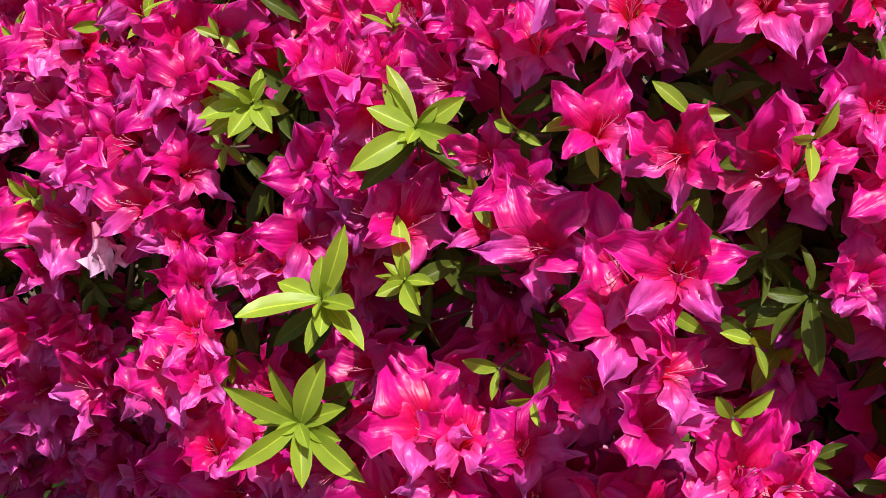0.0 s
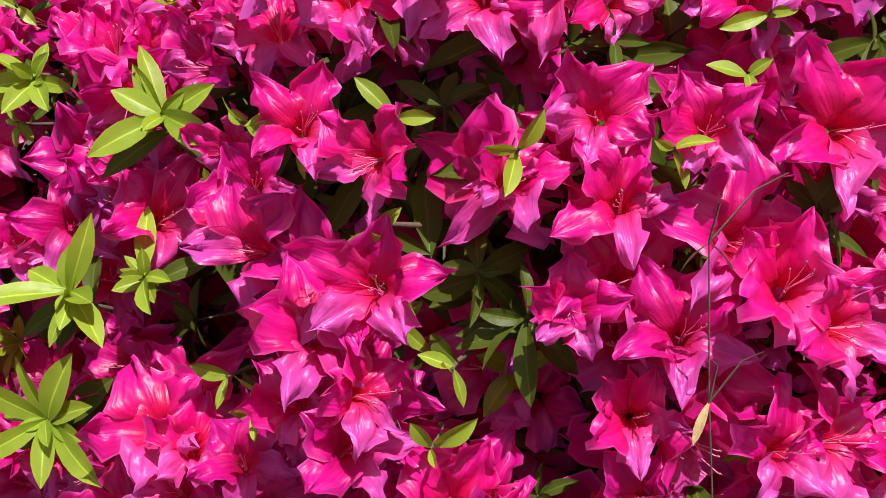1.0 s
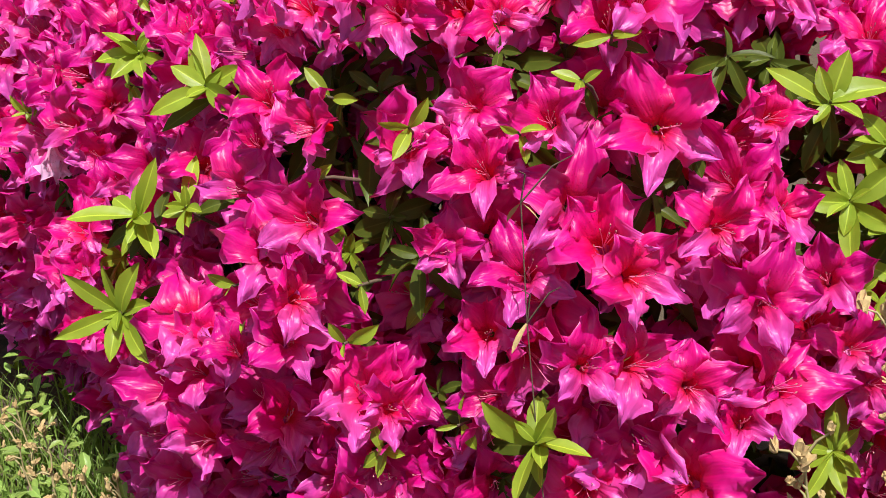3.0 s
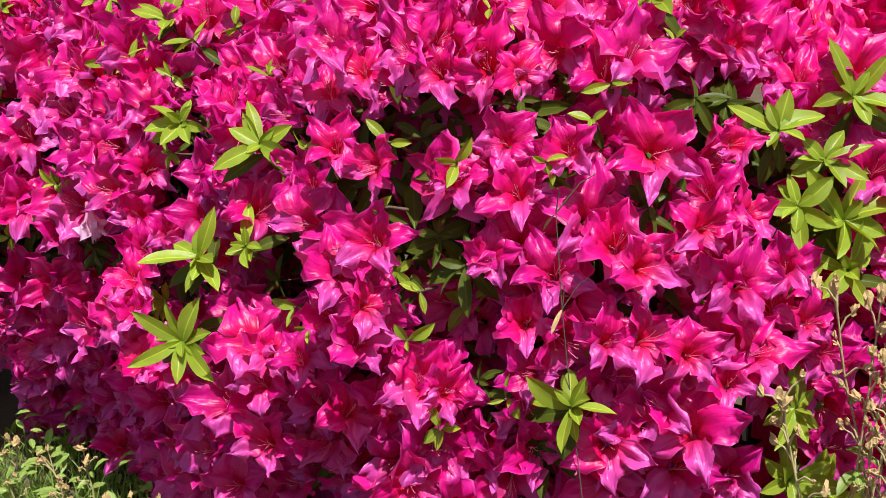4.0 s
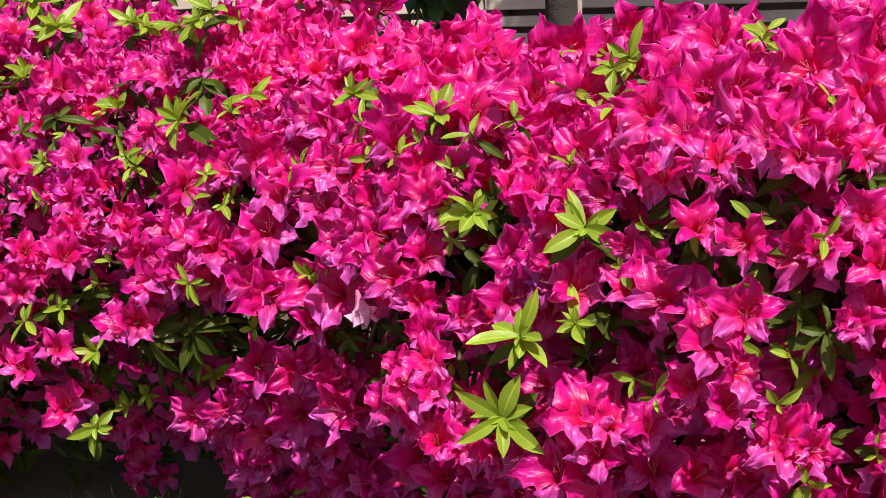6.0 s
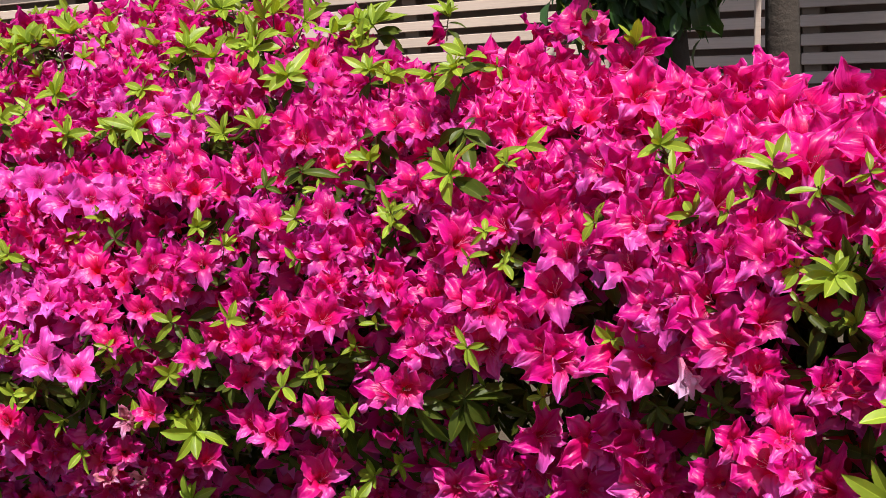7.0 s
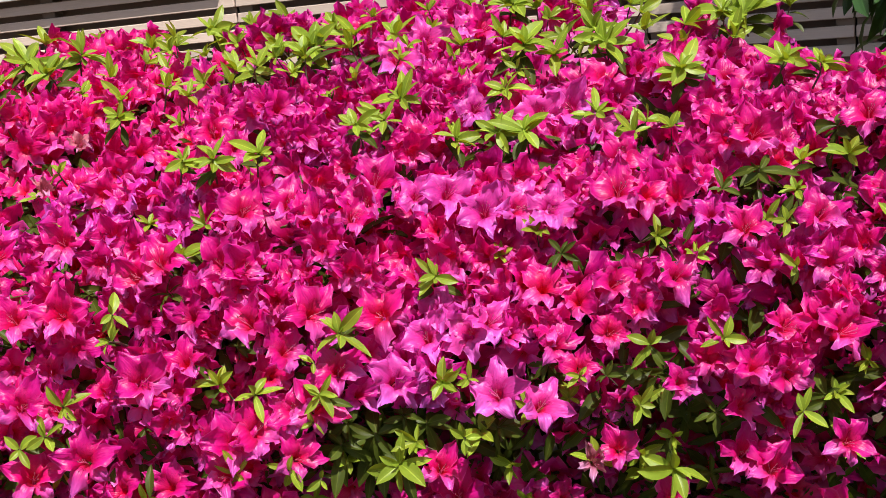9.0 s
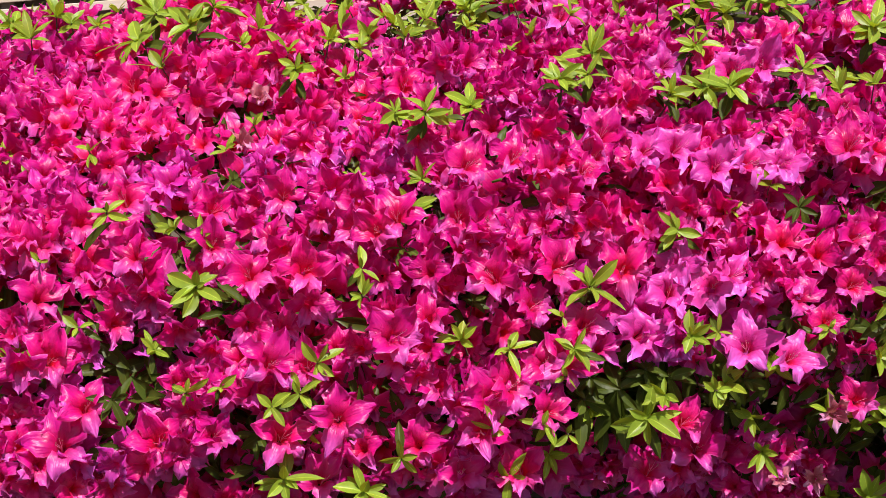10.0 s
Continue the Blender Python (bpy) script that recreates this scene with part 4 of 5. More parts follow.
# shoots with older drooping leaves
OLD_SPRAYS_A = [(-1.093, 0.44, -0.015, 0.045), (-1.06, 0.39, -0.014, 0.029), (-1.05, 0.45, -0.02, 0.053), (-1.015, 0.48, -0.019, 0.042), (-0.989, 0.46, -0.016, 0.044), (-0.904, 0.45, 0.002, 0.033), (-0.835, 0.53, -0.003, 0.028), (-0.542, 0.79, -0.002, 0.042), (-0.526, 0.46, 0.006, 0.032), (-0.433, 0.85, 0.012, 0.042), (-0.383, 0.42, 0.016, 0.051), (-0.321, 0.42, 0.007, 0.059), (-0.298, 0.81, 0.037, 0.047), (-0.152, 0.46, -0.005, 0.031), (-0.102, 0.43, -0.006, 0.026), (-0.052, 0.38, -0.003, 0.03), (-0.045, 0.43, -0.006, 0.023), (0.077, 0.56, -0.026, 0.021), (0.345, 0.73, 0.029, 0.023), (0.384, 0.57, 0.014, 0.03), (0.406, 0.55, 0.01, 0.012), (0.453, 0.69, 0.006, 0.018), (0.46, 0.4, 0.009, 0.03), (0.556, 0.59, 0.015, 0.019)]
OLD_SPRAYS_B = [(0.58, 0.61, 0.013, 0.026), (0.605, 0.67, 0.004, 0.03), (0.631, 0.66, 0.006, 0.031), (0.66, 0.63, 0.01, 0.031), (0.668, 0.53, 0.021, 0.032)]
OLD_SPRAYS = OLD_SPRAYS_A + OLD_SPRAYS_B
# hollows: x, length along the outline, half width, half height
GAPS_A = [(-1.676, 0.66, 0.015, 0.031), (-1.645, 0.86, 0.033, 0.012), (-1.641, 0.52, 0.031, 0.017), (-1.605, 0.57, 0.017, 0.024), (-1.546, 0.77, 0.039, 0.014), (-1.534, 0.65, 0.023, 0.024), (-1.512, 0.97, 0.025, 0.028), (-1.496, 0.87, 0.021, 0.019), (-1.49, 0.44, 0.033, 0.027), (-1.454, 0.64, 0.024, 0.012), (-1.418, 0.8, 0.013, 0.02), (-1.415, 0.46, 0.029, 0.026), (-1.388, 0.71, 0.012, 0.024), (-1.344, 1.12, 0.03, 0.01), (-1.26, 0.79, 0.018, 0.044), (-1.198, 0.56, 0.041, 0.038), (-1.157, 0.75, 0.022, 0.017), (-1.156, 0.88, 0.034, 0.013), (-1.062, 0.43, 0.097, 0.045), (-1.005, 0.76, 0.035, 0.021), (-0.92, 0.41, 0.036, 0.033), (-0.863, 0.95, 0.032, 0.029), (-0.856, 0.44, 0.038, 0.056), (-0.788, 0.48, 0.031, 0.038)]
GAPS_B = [(-0.758, 0.68, 0.072, 0.019), (-0.755, 0.33, 0.042, 0.068), (-0.753, 0.48, 0.036, 0.057), (-0.697, 0.68, 0.033, 0.021), (-0.694, 0.91, 0.06, 0.021), (-0.682, 0.42, 0.049, 0.028), (-0.673, 0.96, 0.045, 0.022), (-0.671, 0.57, 0.019, 0.013), (-0.648, 0.31, 0.05, 0.058), (-0.645, 0.92, 0.045, 0.02), (-0.631, 0.65, 0.025, 0.018), (-0.574, 0.57, 0.019, 0.012), (-0.552, 0.77, 0.043, 0.024), (-0.529, 0.73, 0.052, 0.033), (-0.503, 0.45, 0.03, 0.027), (-0.444, 0.5, 0.033, 0.027), (-0.443, 0.38, 0.068, 0.034), (-0.424, 0.8, 0.022, 0.032), (-0.399, 0.66, 0.03, 0.027), (-0.324, 0.8, 0.039, 0.015), (-0.319, 0.56, 0.024, 0.017), (-0.318, 0.39, 0.073, 0.037), (-0.253, 0.59, 0.024, 0.014), (-0.236, 0.62, 0.023, 0.015)]
GAPS_C = [(-0.203, 0.43, 0.042, 0.028), (-0.185, 0.81, 0.019, 0.015), (-0.143, 0.55, 0.023, 0.031), (-0.099, 0.44, 0.036, 0.021), (-0.069, 0.81, 0.023, 0.021), (-0.046, 0.42, 0.028, 0.052), (-0.018, 0.3, 0.035, 0.062), (-0.003, 0.4, 0.027, 0.058), (0.076, 0.55, 0.027, 0.035), (0.089, 0.43, 0.016, 0.016), (0.099, 0.55, 0.021, 0.034), (0.118, 0.66, 0.016, 0.033), (0.129, 0.7, 0.018, 0.016), (0.19, 0.48, 0.014, 0.014), (0.251, 0.58, 0.019, 0.032), (0.285, 0.52, 0.027, 0.024), (0.287, 0.64, 0.02, 0.027), (0.321, 0.61, 0.011, 0.008), (0.356, 0.51, 0.009, 0.015), (0.357, 0.65, 0.01, 0.018), (0.391, 0.66, 0.035, 0.012), (0.408, 0.56, 0.028, 0.025), (0.41, 0.44, 0.013, 0.01), (0.426, 0.48, 0.013, 0.013)]
GAPS_D = [(0.46, 0.68, 0.027, 0.017), (0.534, 0.53, 0.01, 0.011), (0.544, 0.61, 0.008, 0.009), (0.555, 0.5, 0.017, 0.015), (0.615, 0.65, 0.033, 0.018), (0.617, 0.39, 0.028, 0.028), (0.659, 0.64, 0.017, 0.021)]
GAPS = GAPS_A + GAPS_B + GAPS_C + GAPS_D
# blooms and shoots that stand over the top: place, size, heading, rise
STANDING = [(-0.137, 0.529, 0.804, 0.95, 10, 35, False), (-0.115, 0.540, 0.775, 0.9, 50, 25, False), (-0.646, 1.031, 0.839, 0.95, -15, 30, True), (-0.625, 1.02, 0.815, 0.9, 40, 15, True),
            (-0.381, 0.876, 0.774, 0.85, 100, 30, False), (-0.203, 0.733, 0.770, 0.9, 120, 40, False), (-0.175, 0.75, 0.755, 0.9, 60, 10, False), (-0.051, 0.524, 0.754, 0.95, 20, 20, False), (-0.08, 0.50, 0.735, 0.95, -30, 15, False)]


def shrub_of(x):
    for n, (a, b) in enumerate(SHRUBS):
        if x < b:
            return n
    return len(SHRUBS) - 1


def scatter(step, seed, x0, x1, q0, q1, tries=7):
    """Points over the hedge, none nearer to another than step."""
    r = random.Random(seed)
    cells, out = {}, []
    for _ in range(int((x1 - x0) * (q1 - q0) / step ** 2 * tries)):
        x, q = r.uniform(x0, x1), r.uniform(q0, q1)
        c = (int(x // step), int(q // step))
        if all(math.hypot(x - a, q - b) > step for i in (-1, 0, 1) for j in (-1, 0, 1) for a, b in cells.get((c[0] + i, c[1] + j), ())):
            cells.setdefault(c, []).append((x, q))
            out.append((x, q))
    return out


BACK = [(-2.7, 1.35), (-1.0, 1.3), (-0.62, 1.0), (-0.45, 0.74), (-0.3, 0.6), (-0.1, 0.53), (0.08, 0.36), (0.3, 0.24), (0.5, 0.2), (0.72, 0.12), (1.6, 0.08)]


def past(x, p):
    """Whether a place lies behind the hedge's back edge or in the notch of its top."""
    return (0.668 < x < 0.80 and p.z > 0.658) or p.y > np.interp(x, [c[0] for c in BACK], [c[1] for c in BACK])


def gap_at(x, q, grow=0.0):
    return any(((x - gx) / (rx + grow)) ** 2 + ((q - gq) / (rq + grow)) ** 2 < 1 for gx, gq, rx, rq in GAPS)


def dent(x, q):
    """How deep the shrub's face is dented there, round its hollows and between its clumps."""
    d = 0.03 * max(0.0, min(1.0, 2.5 * noise.noise(Vector((x * 7.5, q * 9.0, 21.0))) - 0.2))
    for gx, gq, rx, rq in GAPS:
        if abs(x - gx) < 2 * rx + 0.02:
            e = math.hypot((x - gx) / (rx + 0.012), (q - gq) / (rq + 0.012))
            d = max(d, 0.08 * min(1.0, max(0.0, 1.7 - e)))
    return d


def on_face(x, q, depth):
    """A place on the shrub's face, and the face's normal there."""
    nor = HULL.normal(x, q)
    return HULL.at(x, q)[0] + nor * depth, nor


def heading(yaw, rise):
    """A direction that leans from the walker's side by yaw and up by rise, in degrees."""
    a, b = radians(yaw), radians(rise)
    return Vector((math.sin(a) * math.cos(b), -math.cos(a) * math.cos(b), math.sin(b)))


SHOOTS = [(on_face(x, q, depth + 0.012)[0], size) for x, q, depth, size in SPRAYS]
HOLLOWS = [(on_face(x, q, -0.02)[0], rx, rq) for x, q, rx, rq in GAPS]
TAKEN = [on_face(x, q, depth)[0] for x, q, depth, size, yaw, rise in BLOOMS + MAUVE_BLOOMS + WITHERED]


def covers(p, reach):
    """Whether a flower there would hide a shoot's leaves from the walker's side."""
    for at, size in SHOOTS:
        if abs(p.x - at.x) < 0.09:
            out = (Vector((at.x, -1.3, 0.93)) - at).normalized()
            d = p - at
            ahead = d.dot(out)
            if ahead > -0.015 and (d - out * ahead).length < 0.45 * reach + 0.6 * size:
                return True
    return False


def hides(p, reach, most=1.0, least=-0.09):
    """Whether a flower there would close a hollow."""
    for at, rx, rz in HOLLOWS:
        if abs(p.x - at.x) < rx + reach:
            out = (Vector((at.x, -1.3, 0.93)) - at).normalized()
            d = p - at
            ahead = d.dot(out)
            rise = d.dot(Vector((1, 0, 0)).cross(-out))
            if least < ahead < most and (d.x / (rx + reach)) ** 2 + (rise / (rz + reach)) ** 2 < 1:
                return True
    return False


def crowded(p, reach):
    return any(abs(p.x - b.x) < reach and (p - b).length < reach for b in TAKEN)


roots = []
for n, (a, b) in enumerate(SHRUBS):
    root = new("azalea_shrub")
    root.location = ((a + b) / 2, front((a + b) / 2) + 0.5, 0)
    tagged(root, LABELS[n], "shrub", "shrubs of the hedge")
    roots.append(root)


def under(root, m):
    return Matrix.Translation(-root.location) @ m


VIEW = Vector((0, -1, 0.12))
spare = [[] for _ in SHRUBS]
held = [0] * len(SHRUBS)
rng = random.Random(77)


def flower(p, n, ahead, size, spin, stock, tuft=True, single=True, label=""):
    """A flower of shrub n: a part of its own, or kept for the joined rest."""
    m = under(roots[n], facing(p, ahead, (0, 0.15, 1), spin, size))
    me = stock[rng.randrange(len(stock))]
    if not single or held[n] >= 300:
        spare[n].append((me, m))
        return
    held[n] += 1
    fl = tagged(child("flower", me, roots[n], m), label)
    if tuft:
        child("stamen_tuft", STAMEN_SETS[rng.randrange(3)], fl, Matrix.Identity(4))


def tier(x, q):
    """The flowers stand in uneven tiers: how far a place is thrust out, from -1 to 1."""
    return max(-1.0, min(1.0, 1.7 * noise.noise(Vector((x * 5.5, q * 12.0, 9.0)))))


def hollow(x, q, r):
    """Whether the flowers leave a leafy hollow there; there are more of them toward the foot."""
    low = max(0.0, min(1.0, (0.52 - q) / 0.2)) if x < -0.3 else 0.0
    return tier(x, q) < -0.5 + 0.5 * low or r.random() < 0.25 * low


# the blooms that stand out, each with its own bearing
for rows, stock, word in ((BLOOMS, None, ""), (MAUVE_BLOOMS, COROLLAS_MAUVE, "pale mauve flower"), (WITHERED, COROLLAS_WITHERED, "withered brownish pink flower")):
    for x, q, depth, size, yaw, rise in rows:
        p, nor = on_face(x, q, depth)
        if past(x, p):
            continue
        if depth > 0.012 and x > 0:
            p = p + nor * 0.018
        ahead = heading(yaw, rise) + nor * 0.25 + Vector((rng.uniform(-0.5, 0.5), 0, rng.uniform(-0.1, 0.5) if x > -0.3 else rng.uniform(0.1, 0.7)))
        if hides(p, -0.002, 0.015, -0.03):
            continue
        grown = size * (0.62 if rows is WITHERED else 0.96 if x > -0.3 else 0.78) * (0.86 if hides(p, 0.022, 0.03, -0.03) else 1.0)
        flower(p, shrub_of(x), ahead, grown, rng.uniform(-0.9, 0.9), stock or (COROLLAS_NEAR if x > -0.35 else COROLLAS), True, True, word)
        if stock is None and x > -0.35 and rng.random() < 0.6:
            side = rng.choice((-1, 1))
            beside = p + Vector((side * rng.uniform(0.02, 0.034), rng.uniform(0.008, 0.02), rng.uniform(-0.012, 0.026)))
            if not (past(x, beside) or hides(beside, 0.018, 0.04, -0.03) or covers(beside, 0.036)):
                flower(beside, shrub_of(x), ahead + Vector((side * rng.uniform(0.4, 0.9), 0, rng.uniform(-0.1, 0.5))), rng.uniform(0.82, 0.98), rng.uniform(-1, 1), COROLLAS_NEAR)
for x, y, z, size, yaw, rise, pale in STANDING:
    flower(Vector((x, y, z)), shrub_of(x), heading(yaw, rise), size, rng.uniform(-0.5, 0.5), COROLLAS_MAUVE if pale else COROLLAS, True, True)

flower(Vector((-0.048, -0.012, 0.466)), shrub_of(-0.048), (0.2, -0.3, -1), 0.7, 0.6, COROLLA_PALE, False, True, "faded pale pink flower hanging down")

# the rest in trusses of three round a shoot
for x, q in sorted(scatter(0.037, 5, -2.6, -0.25, 0.06, 2.0) + scatter(0.040, 5, -0.25, 1.5, 0.04, 2.0), key=lambda c: c[1]):
    if hollow(x, q, rng):
        continue
    if q > 1.15 and noise.noise(Vector((x * 2.2, q * 2.2, 40))) > 0.22 - 0.15 * (q - 1.15) and x < -0.55:
        continue
    n = shrub_of(x)
    deep = rng.uniform(-0.03, 0.0) + 0.028 * tier(x, q) - (0.025 * max(0.0, min(1.0, (0.50 - q) / 0.2)) if x < -0.3 else 0.0)
    turn = rng.uniform(0, 6.28)
    for k in range(3 if rng.random() < 0.75 else 2):
        th = turn + k * 2.1 + rng.uniform(-0.4, 0.4)
        u, v = x + 0.028 * math.cos(th), q + 0.028 * math.sin(th)
        p, nor = on_face(u, v, HULL.at(u, v)[1] * 0.6 + deep + rng.uniform(-0.012, 0.008) - dent(u, v))
        if past(u, p) or crowded(p, 0.030) or covers(p, 0.042) or hides(p, 0.023, 1.0, -0.09 if u > -0.3 else -0.035):
            continue
        ahead = VIEW * (0.55 + 0.35 * max(0.0, nor.z)) + nor * (0.75 - 0.25 * max(0.0, nor.z)) + Vector((0.85 * math.cos(th) + rng.uniform(-0.3, 0.3), rng.uniform(-0.3, 0.2), 0.70 * math.sin(th) + rng.uniform(-0.1, 0.6)))
        near = u > -0.35 and v < 0.9
        flower(p, n, ahead, rng.uniform(0.8, 1.02) * (0.96 if u > -0.3 else 0.78), rng.uniform(-0.6, 0.6), COROLLAS_NEAR if near else COROLLAS_PURPLE if v < 1.25 and u < -0.45 and noise.noise(Vector((u * 3.1, v * 3.1, 51.0))) > 0.05 - 0.5 * (v - 0.75) else COROLLAS if v < 1.0 else COROLLAS_FAR, v < 0.8 and u > -0.4, v < 1.25)

# a second layer behind them
for x, q in scatter(0.044, 6, -2.5, 1.4, 0.12, 1.3):
    if noise.noise(Vector((x * 7.5, q * 9.0, 21.0))) > 0.42 or (q < 0.45 and x < -0.2 and rng.random() < 0.12):
        continue
    p, nor = on_face(x, q, HULL.at(x, q)[1] * 0.6 - dent(x, q) - rng.uniform(0.045, 0.07))
    if not past(x, p) and not (hides(p, 0.008, 1.0, -0.09 if x > -0.3 else -0.035) and rng.random() < 0.75):
        ahead = VIEW * 0.6 + nor * 0.6 + Vector((rng.uniform(-0.7, 0.7), 0, rng.uniform(-0.5, 0.6)))
        flower(p, shrub_of(x), ahead, 0.95, rng.uniform(-0.8, 0.8), COROLLAS_DEEP, False, False)

for n, rows in enumerate(spare):
    if not rows:
        continue
    verts, faces, uvs = [], [], []
    for me, m in rows:
        k = len(verts)
        co = np.empty(len(me.vertices) * 3, dtype=np.float64)
        me.vertices.foreach_get("co", co)
        mm = np.array(m)
        verts += (co.reshape(-1, 3) @ mm[:3, :3].T + mm[:3, 3]).tolist()
        luv = np.empty(len(me.loops) * 2, dtype=np.float32)
        me.uv_layers[0].data.foreach_get("uv", luv)
        lv = np.empty(len(me.loops), dtype=np.int32)
        me.loops.foreach_get("vertex_index", lv)
        uv = np.zeros((len(me.vertices), 2))
        uv[lv] = luv.reshape(-1, 2)
        uvs += uv.tolist()
        faces += (lv.reshape(-1, 4) + k).tolist()
    tagged(child("far_blossom", mesh_from("far_blossom", verts, faces, [PETAL], uvs), roots[n], Matrix.Identity(4)), "magenta flowers deep in the shrub and on its top", kind="stuff")

# shoots with fresh leaves, and older ones whose leaves droop
for i, (x, q, depth, size) in enumerate(SPRAYS):
    p, nor = on_face(x, q, depth + (0.016 if size > 0.03 else 0.004))
    n = shrub_of(x)
    if not past(x, p):
        ahead = nor * (0.3 if size > 0.03 else 0.8) + Vector((rng.uniform(-0.35, 0.35), -0.55, 0.62 if size > 0.03 else 0.25))
        grown = max(0.48, min(1.1, size / 0.045))
        leaf_spray(roots[n], p - roots[n].location, ahead, 900 + i, grown, 3 if size < 0.022 else 5 if size < 0.03 else 7 + int(grown * 4), True, 0.25)
for i, (x, q, depth, size) in enumerate(OLD_SPRAYS):
    p, nor = on_face(x, q, depth - 0.024)
    n = shrub_of(x)
    if not past(x, p):
        leaf_spray(roots[n], p - roots[n].location, nor * 0.5 + Vector((rng.uniform(-0.3, 0.3), -0.3, 0.8)), 1300 + i, max(0.7, min(1.35, size / 0.042)), 9, False, -0.45)
for i, (x, y, z, size, yaw, rise, pale) in enumerate(STANDING[::2]):
    n = shrub_of(x)
    leaf_spray(roots[n], Vector((x + 0.015, y + 0.01, z + 0.03)) - roots[n].location, (0.2, -0.1, 1), 1500 + i, 0.8, 8, True, 0.7)
# new growth that stands over the flat top at the back
for x, q in scatter(0.06, 31, -2.6, 0.3, 1.12, 2.1):
    if noise.noise(Vector((x * 2.2, q * 2.2, 40))) > -0.1 - 0.3 * (q - 1.15) and x < -0.45:
        n = shrub_of(x)
        p, bump = HULL.at(x, q)
        if not past(x, p):
            child("leaf_whorl", NEW_WHORLS[rng.randrange(5)], roots[n], facing(p + Vector((0, 0, bump + 0.004)) - roots[n].location, (rng.uniform(-0.7, 0.7), rng.uniform(-0.8, 0.1), 1), (0.1, 0.05, 1), rng.uniform(0, 6), rng.uniform(0.5, 0.9)))
# older whorls among the flowers
for x, q in scatter(0.1, 61, -2.3, 1.2, 0.2, 1.3):
    n = shrub_of(x)
    p, bump = HULL.at(x, q)
    nor = HULL.normal(x, q)
    if not past(x, p):
        deep = -0.08
        child("leaf_whorl", OLD_WHORLS[rng.randrange(5)], roots[n], facing(p + nor * (bump + deep) - roots[n].location, nor + Vector((rng.uniform(-0.6, 0.6), -0.4, rng.uniform(-0.7, 0.4))), (0.1, 0.05, 1), rng.uniform(0, 6), rng.uniform(0.6, 0.85)))
# small shoots with newer leaves in the hollows
for x, q in scatter(0.05, 63, -2.2, 1.2, 0.15, 1.25):
    p, bump = HULL.at(x, q)
    if not past(x, p) and (gap_at(x, q, 0.005) or noise.noise(Vector((x * 7.5, q * 9.0, 21.0))) > 0.40 - 0.12 * max(0.0, min(1.0, (0.46 - q) / 0.2)) * (x < -0.2)):
        n = shrub_of(x)
        nor = HULL.normal(x, q)
        stock = NEW_WHORLS if rng.random() < 0.5 else OLD_WHORLS
        child("leaf_whorl", stock[rng.randrange(5)], roots[n], facing(p + nor * (bump - rng.uniform(0.02, 0.05)) - roots[n].location, nor * 0.5 + Vector((rng.uniform(-0.6, 0.6), -0.3, rng.uniform(0.0, 0.9))), (0.1, 0.05, 1), rng.uniform(0, 6), rng.uniform(0.42, 0.68)))

def foliage(root, a, b, seed):
    """The shrub's own dark leaves, many layers deep."""
    r = random.Random(seed)
    verts, faces, uvs = [], [], []
    for _ in range(int(12500 * (b - a))):
        x, q = r.uniform(a, b), r.uniform(0.0, 2.1)
        p, bump = HULL.at(x, q)
        if past(x, p):
            continue
        nor = HULL.normal(x, q)
        p = p + nor * (bump - 0.058 - 0.24 * r.random() ** 1.4)
        m = facing(p, nor + Vector((r.uniform(-1, 1), r.uniform(-1, 0.4), r.uniform(-0.6, 1))), (0, 0, 1), r.uniform(0, 6.28), r.uniform(0.7, 1.2))
        m = under(root, m)
        k = len(verts)
        n, w = 0.046, 0.0085 * r.uniform(0.8, 1.2)
        for v, ww in ((0, 0.1), (0.35, 0.9), (0.7, 0.75), (1, 0.04)):
            for u in (-1, 0, 1):
                verts.append(m @ Vector((n * v, u * w * ww, 0.004 * abs(u) - 0.012 * v * v)))
                uvs.append((0.5 + 0.5 * u, v))
        faces += [(k + 3 * j + i, k + 3 * j + 3 + i, k + 3 * j + 4 + i, k + 3 * j + 1 + i) for j in range(3) for i in range(2)]
    ob = child("foliage", mesh_from("foliage", verts, faces, [LEAF_OLD], uvs), root, Matrix.Identity(4))
    return tagged(ob, "dull dark green leaves inside the shrub", kind="stuff")


def branch(root, a, b, r):
    x, q = r.uniform(a, b), r.uniform(0.15, 1.7)
    p, _b = HULL.at(x, q)
    if past(x, p):
        return None
    end = p - HULL.normal(x, q) * 0.05
    foot = Vector((x * 0.6 + (a + b) * 0.2 + r.uniform(-0.1, 0.1), root.location.y + r.uniform(-0.15, 0.15), -0.02))
    mid = foot.lerp(end, 0.55) + Vector((r.uniform(-.05, .05), r.uniform(-.05, .05), 0.06))
    verts, faces = [], []
    tube(verts, faces, [c - root.location for c in (foot, foot.lerp(mid, 0.5), mid, mid.lerp(end, 0.6), end)], (0.011, 0.009, 0.006, 0.004, 0.002), 5)
    return child("branch", mesh_from("branch", verts, faces, [BARK]), root, Matrix.Identity(4))


for n, (a, b) in enumerate(SHRUBS):
    foliage(roots[n], a, b, 300 + n)
    r = random.Random(400 + n)
    for _ in range(int(34 * (b - a))):
        branch(roots[n], a, b, r)


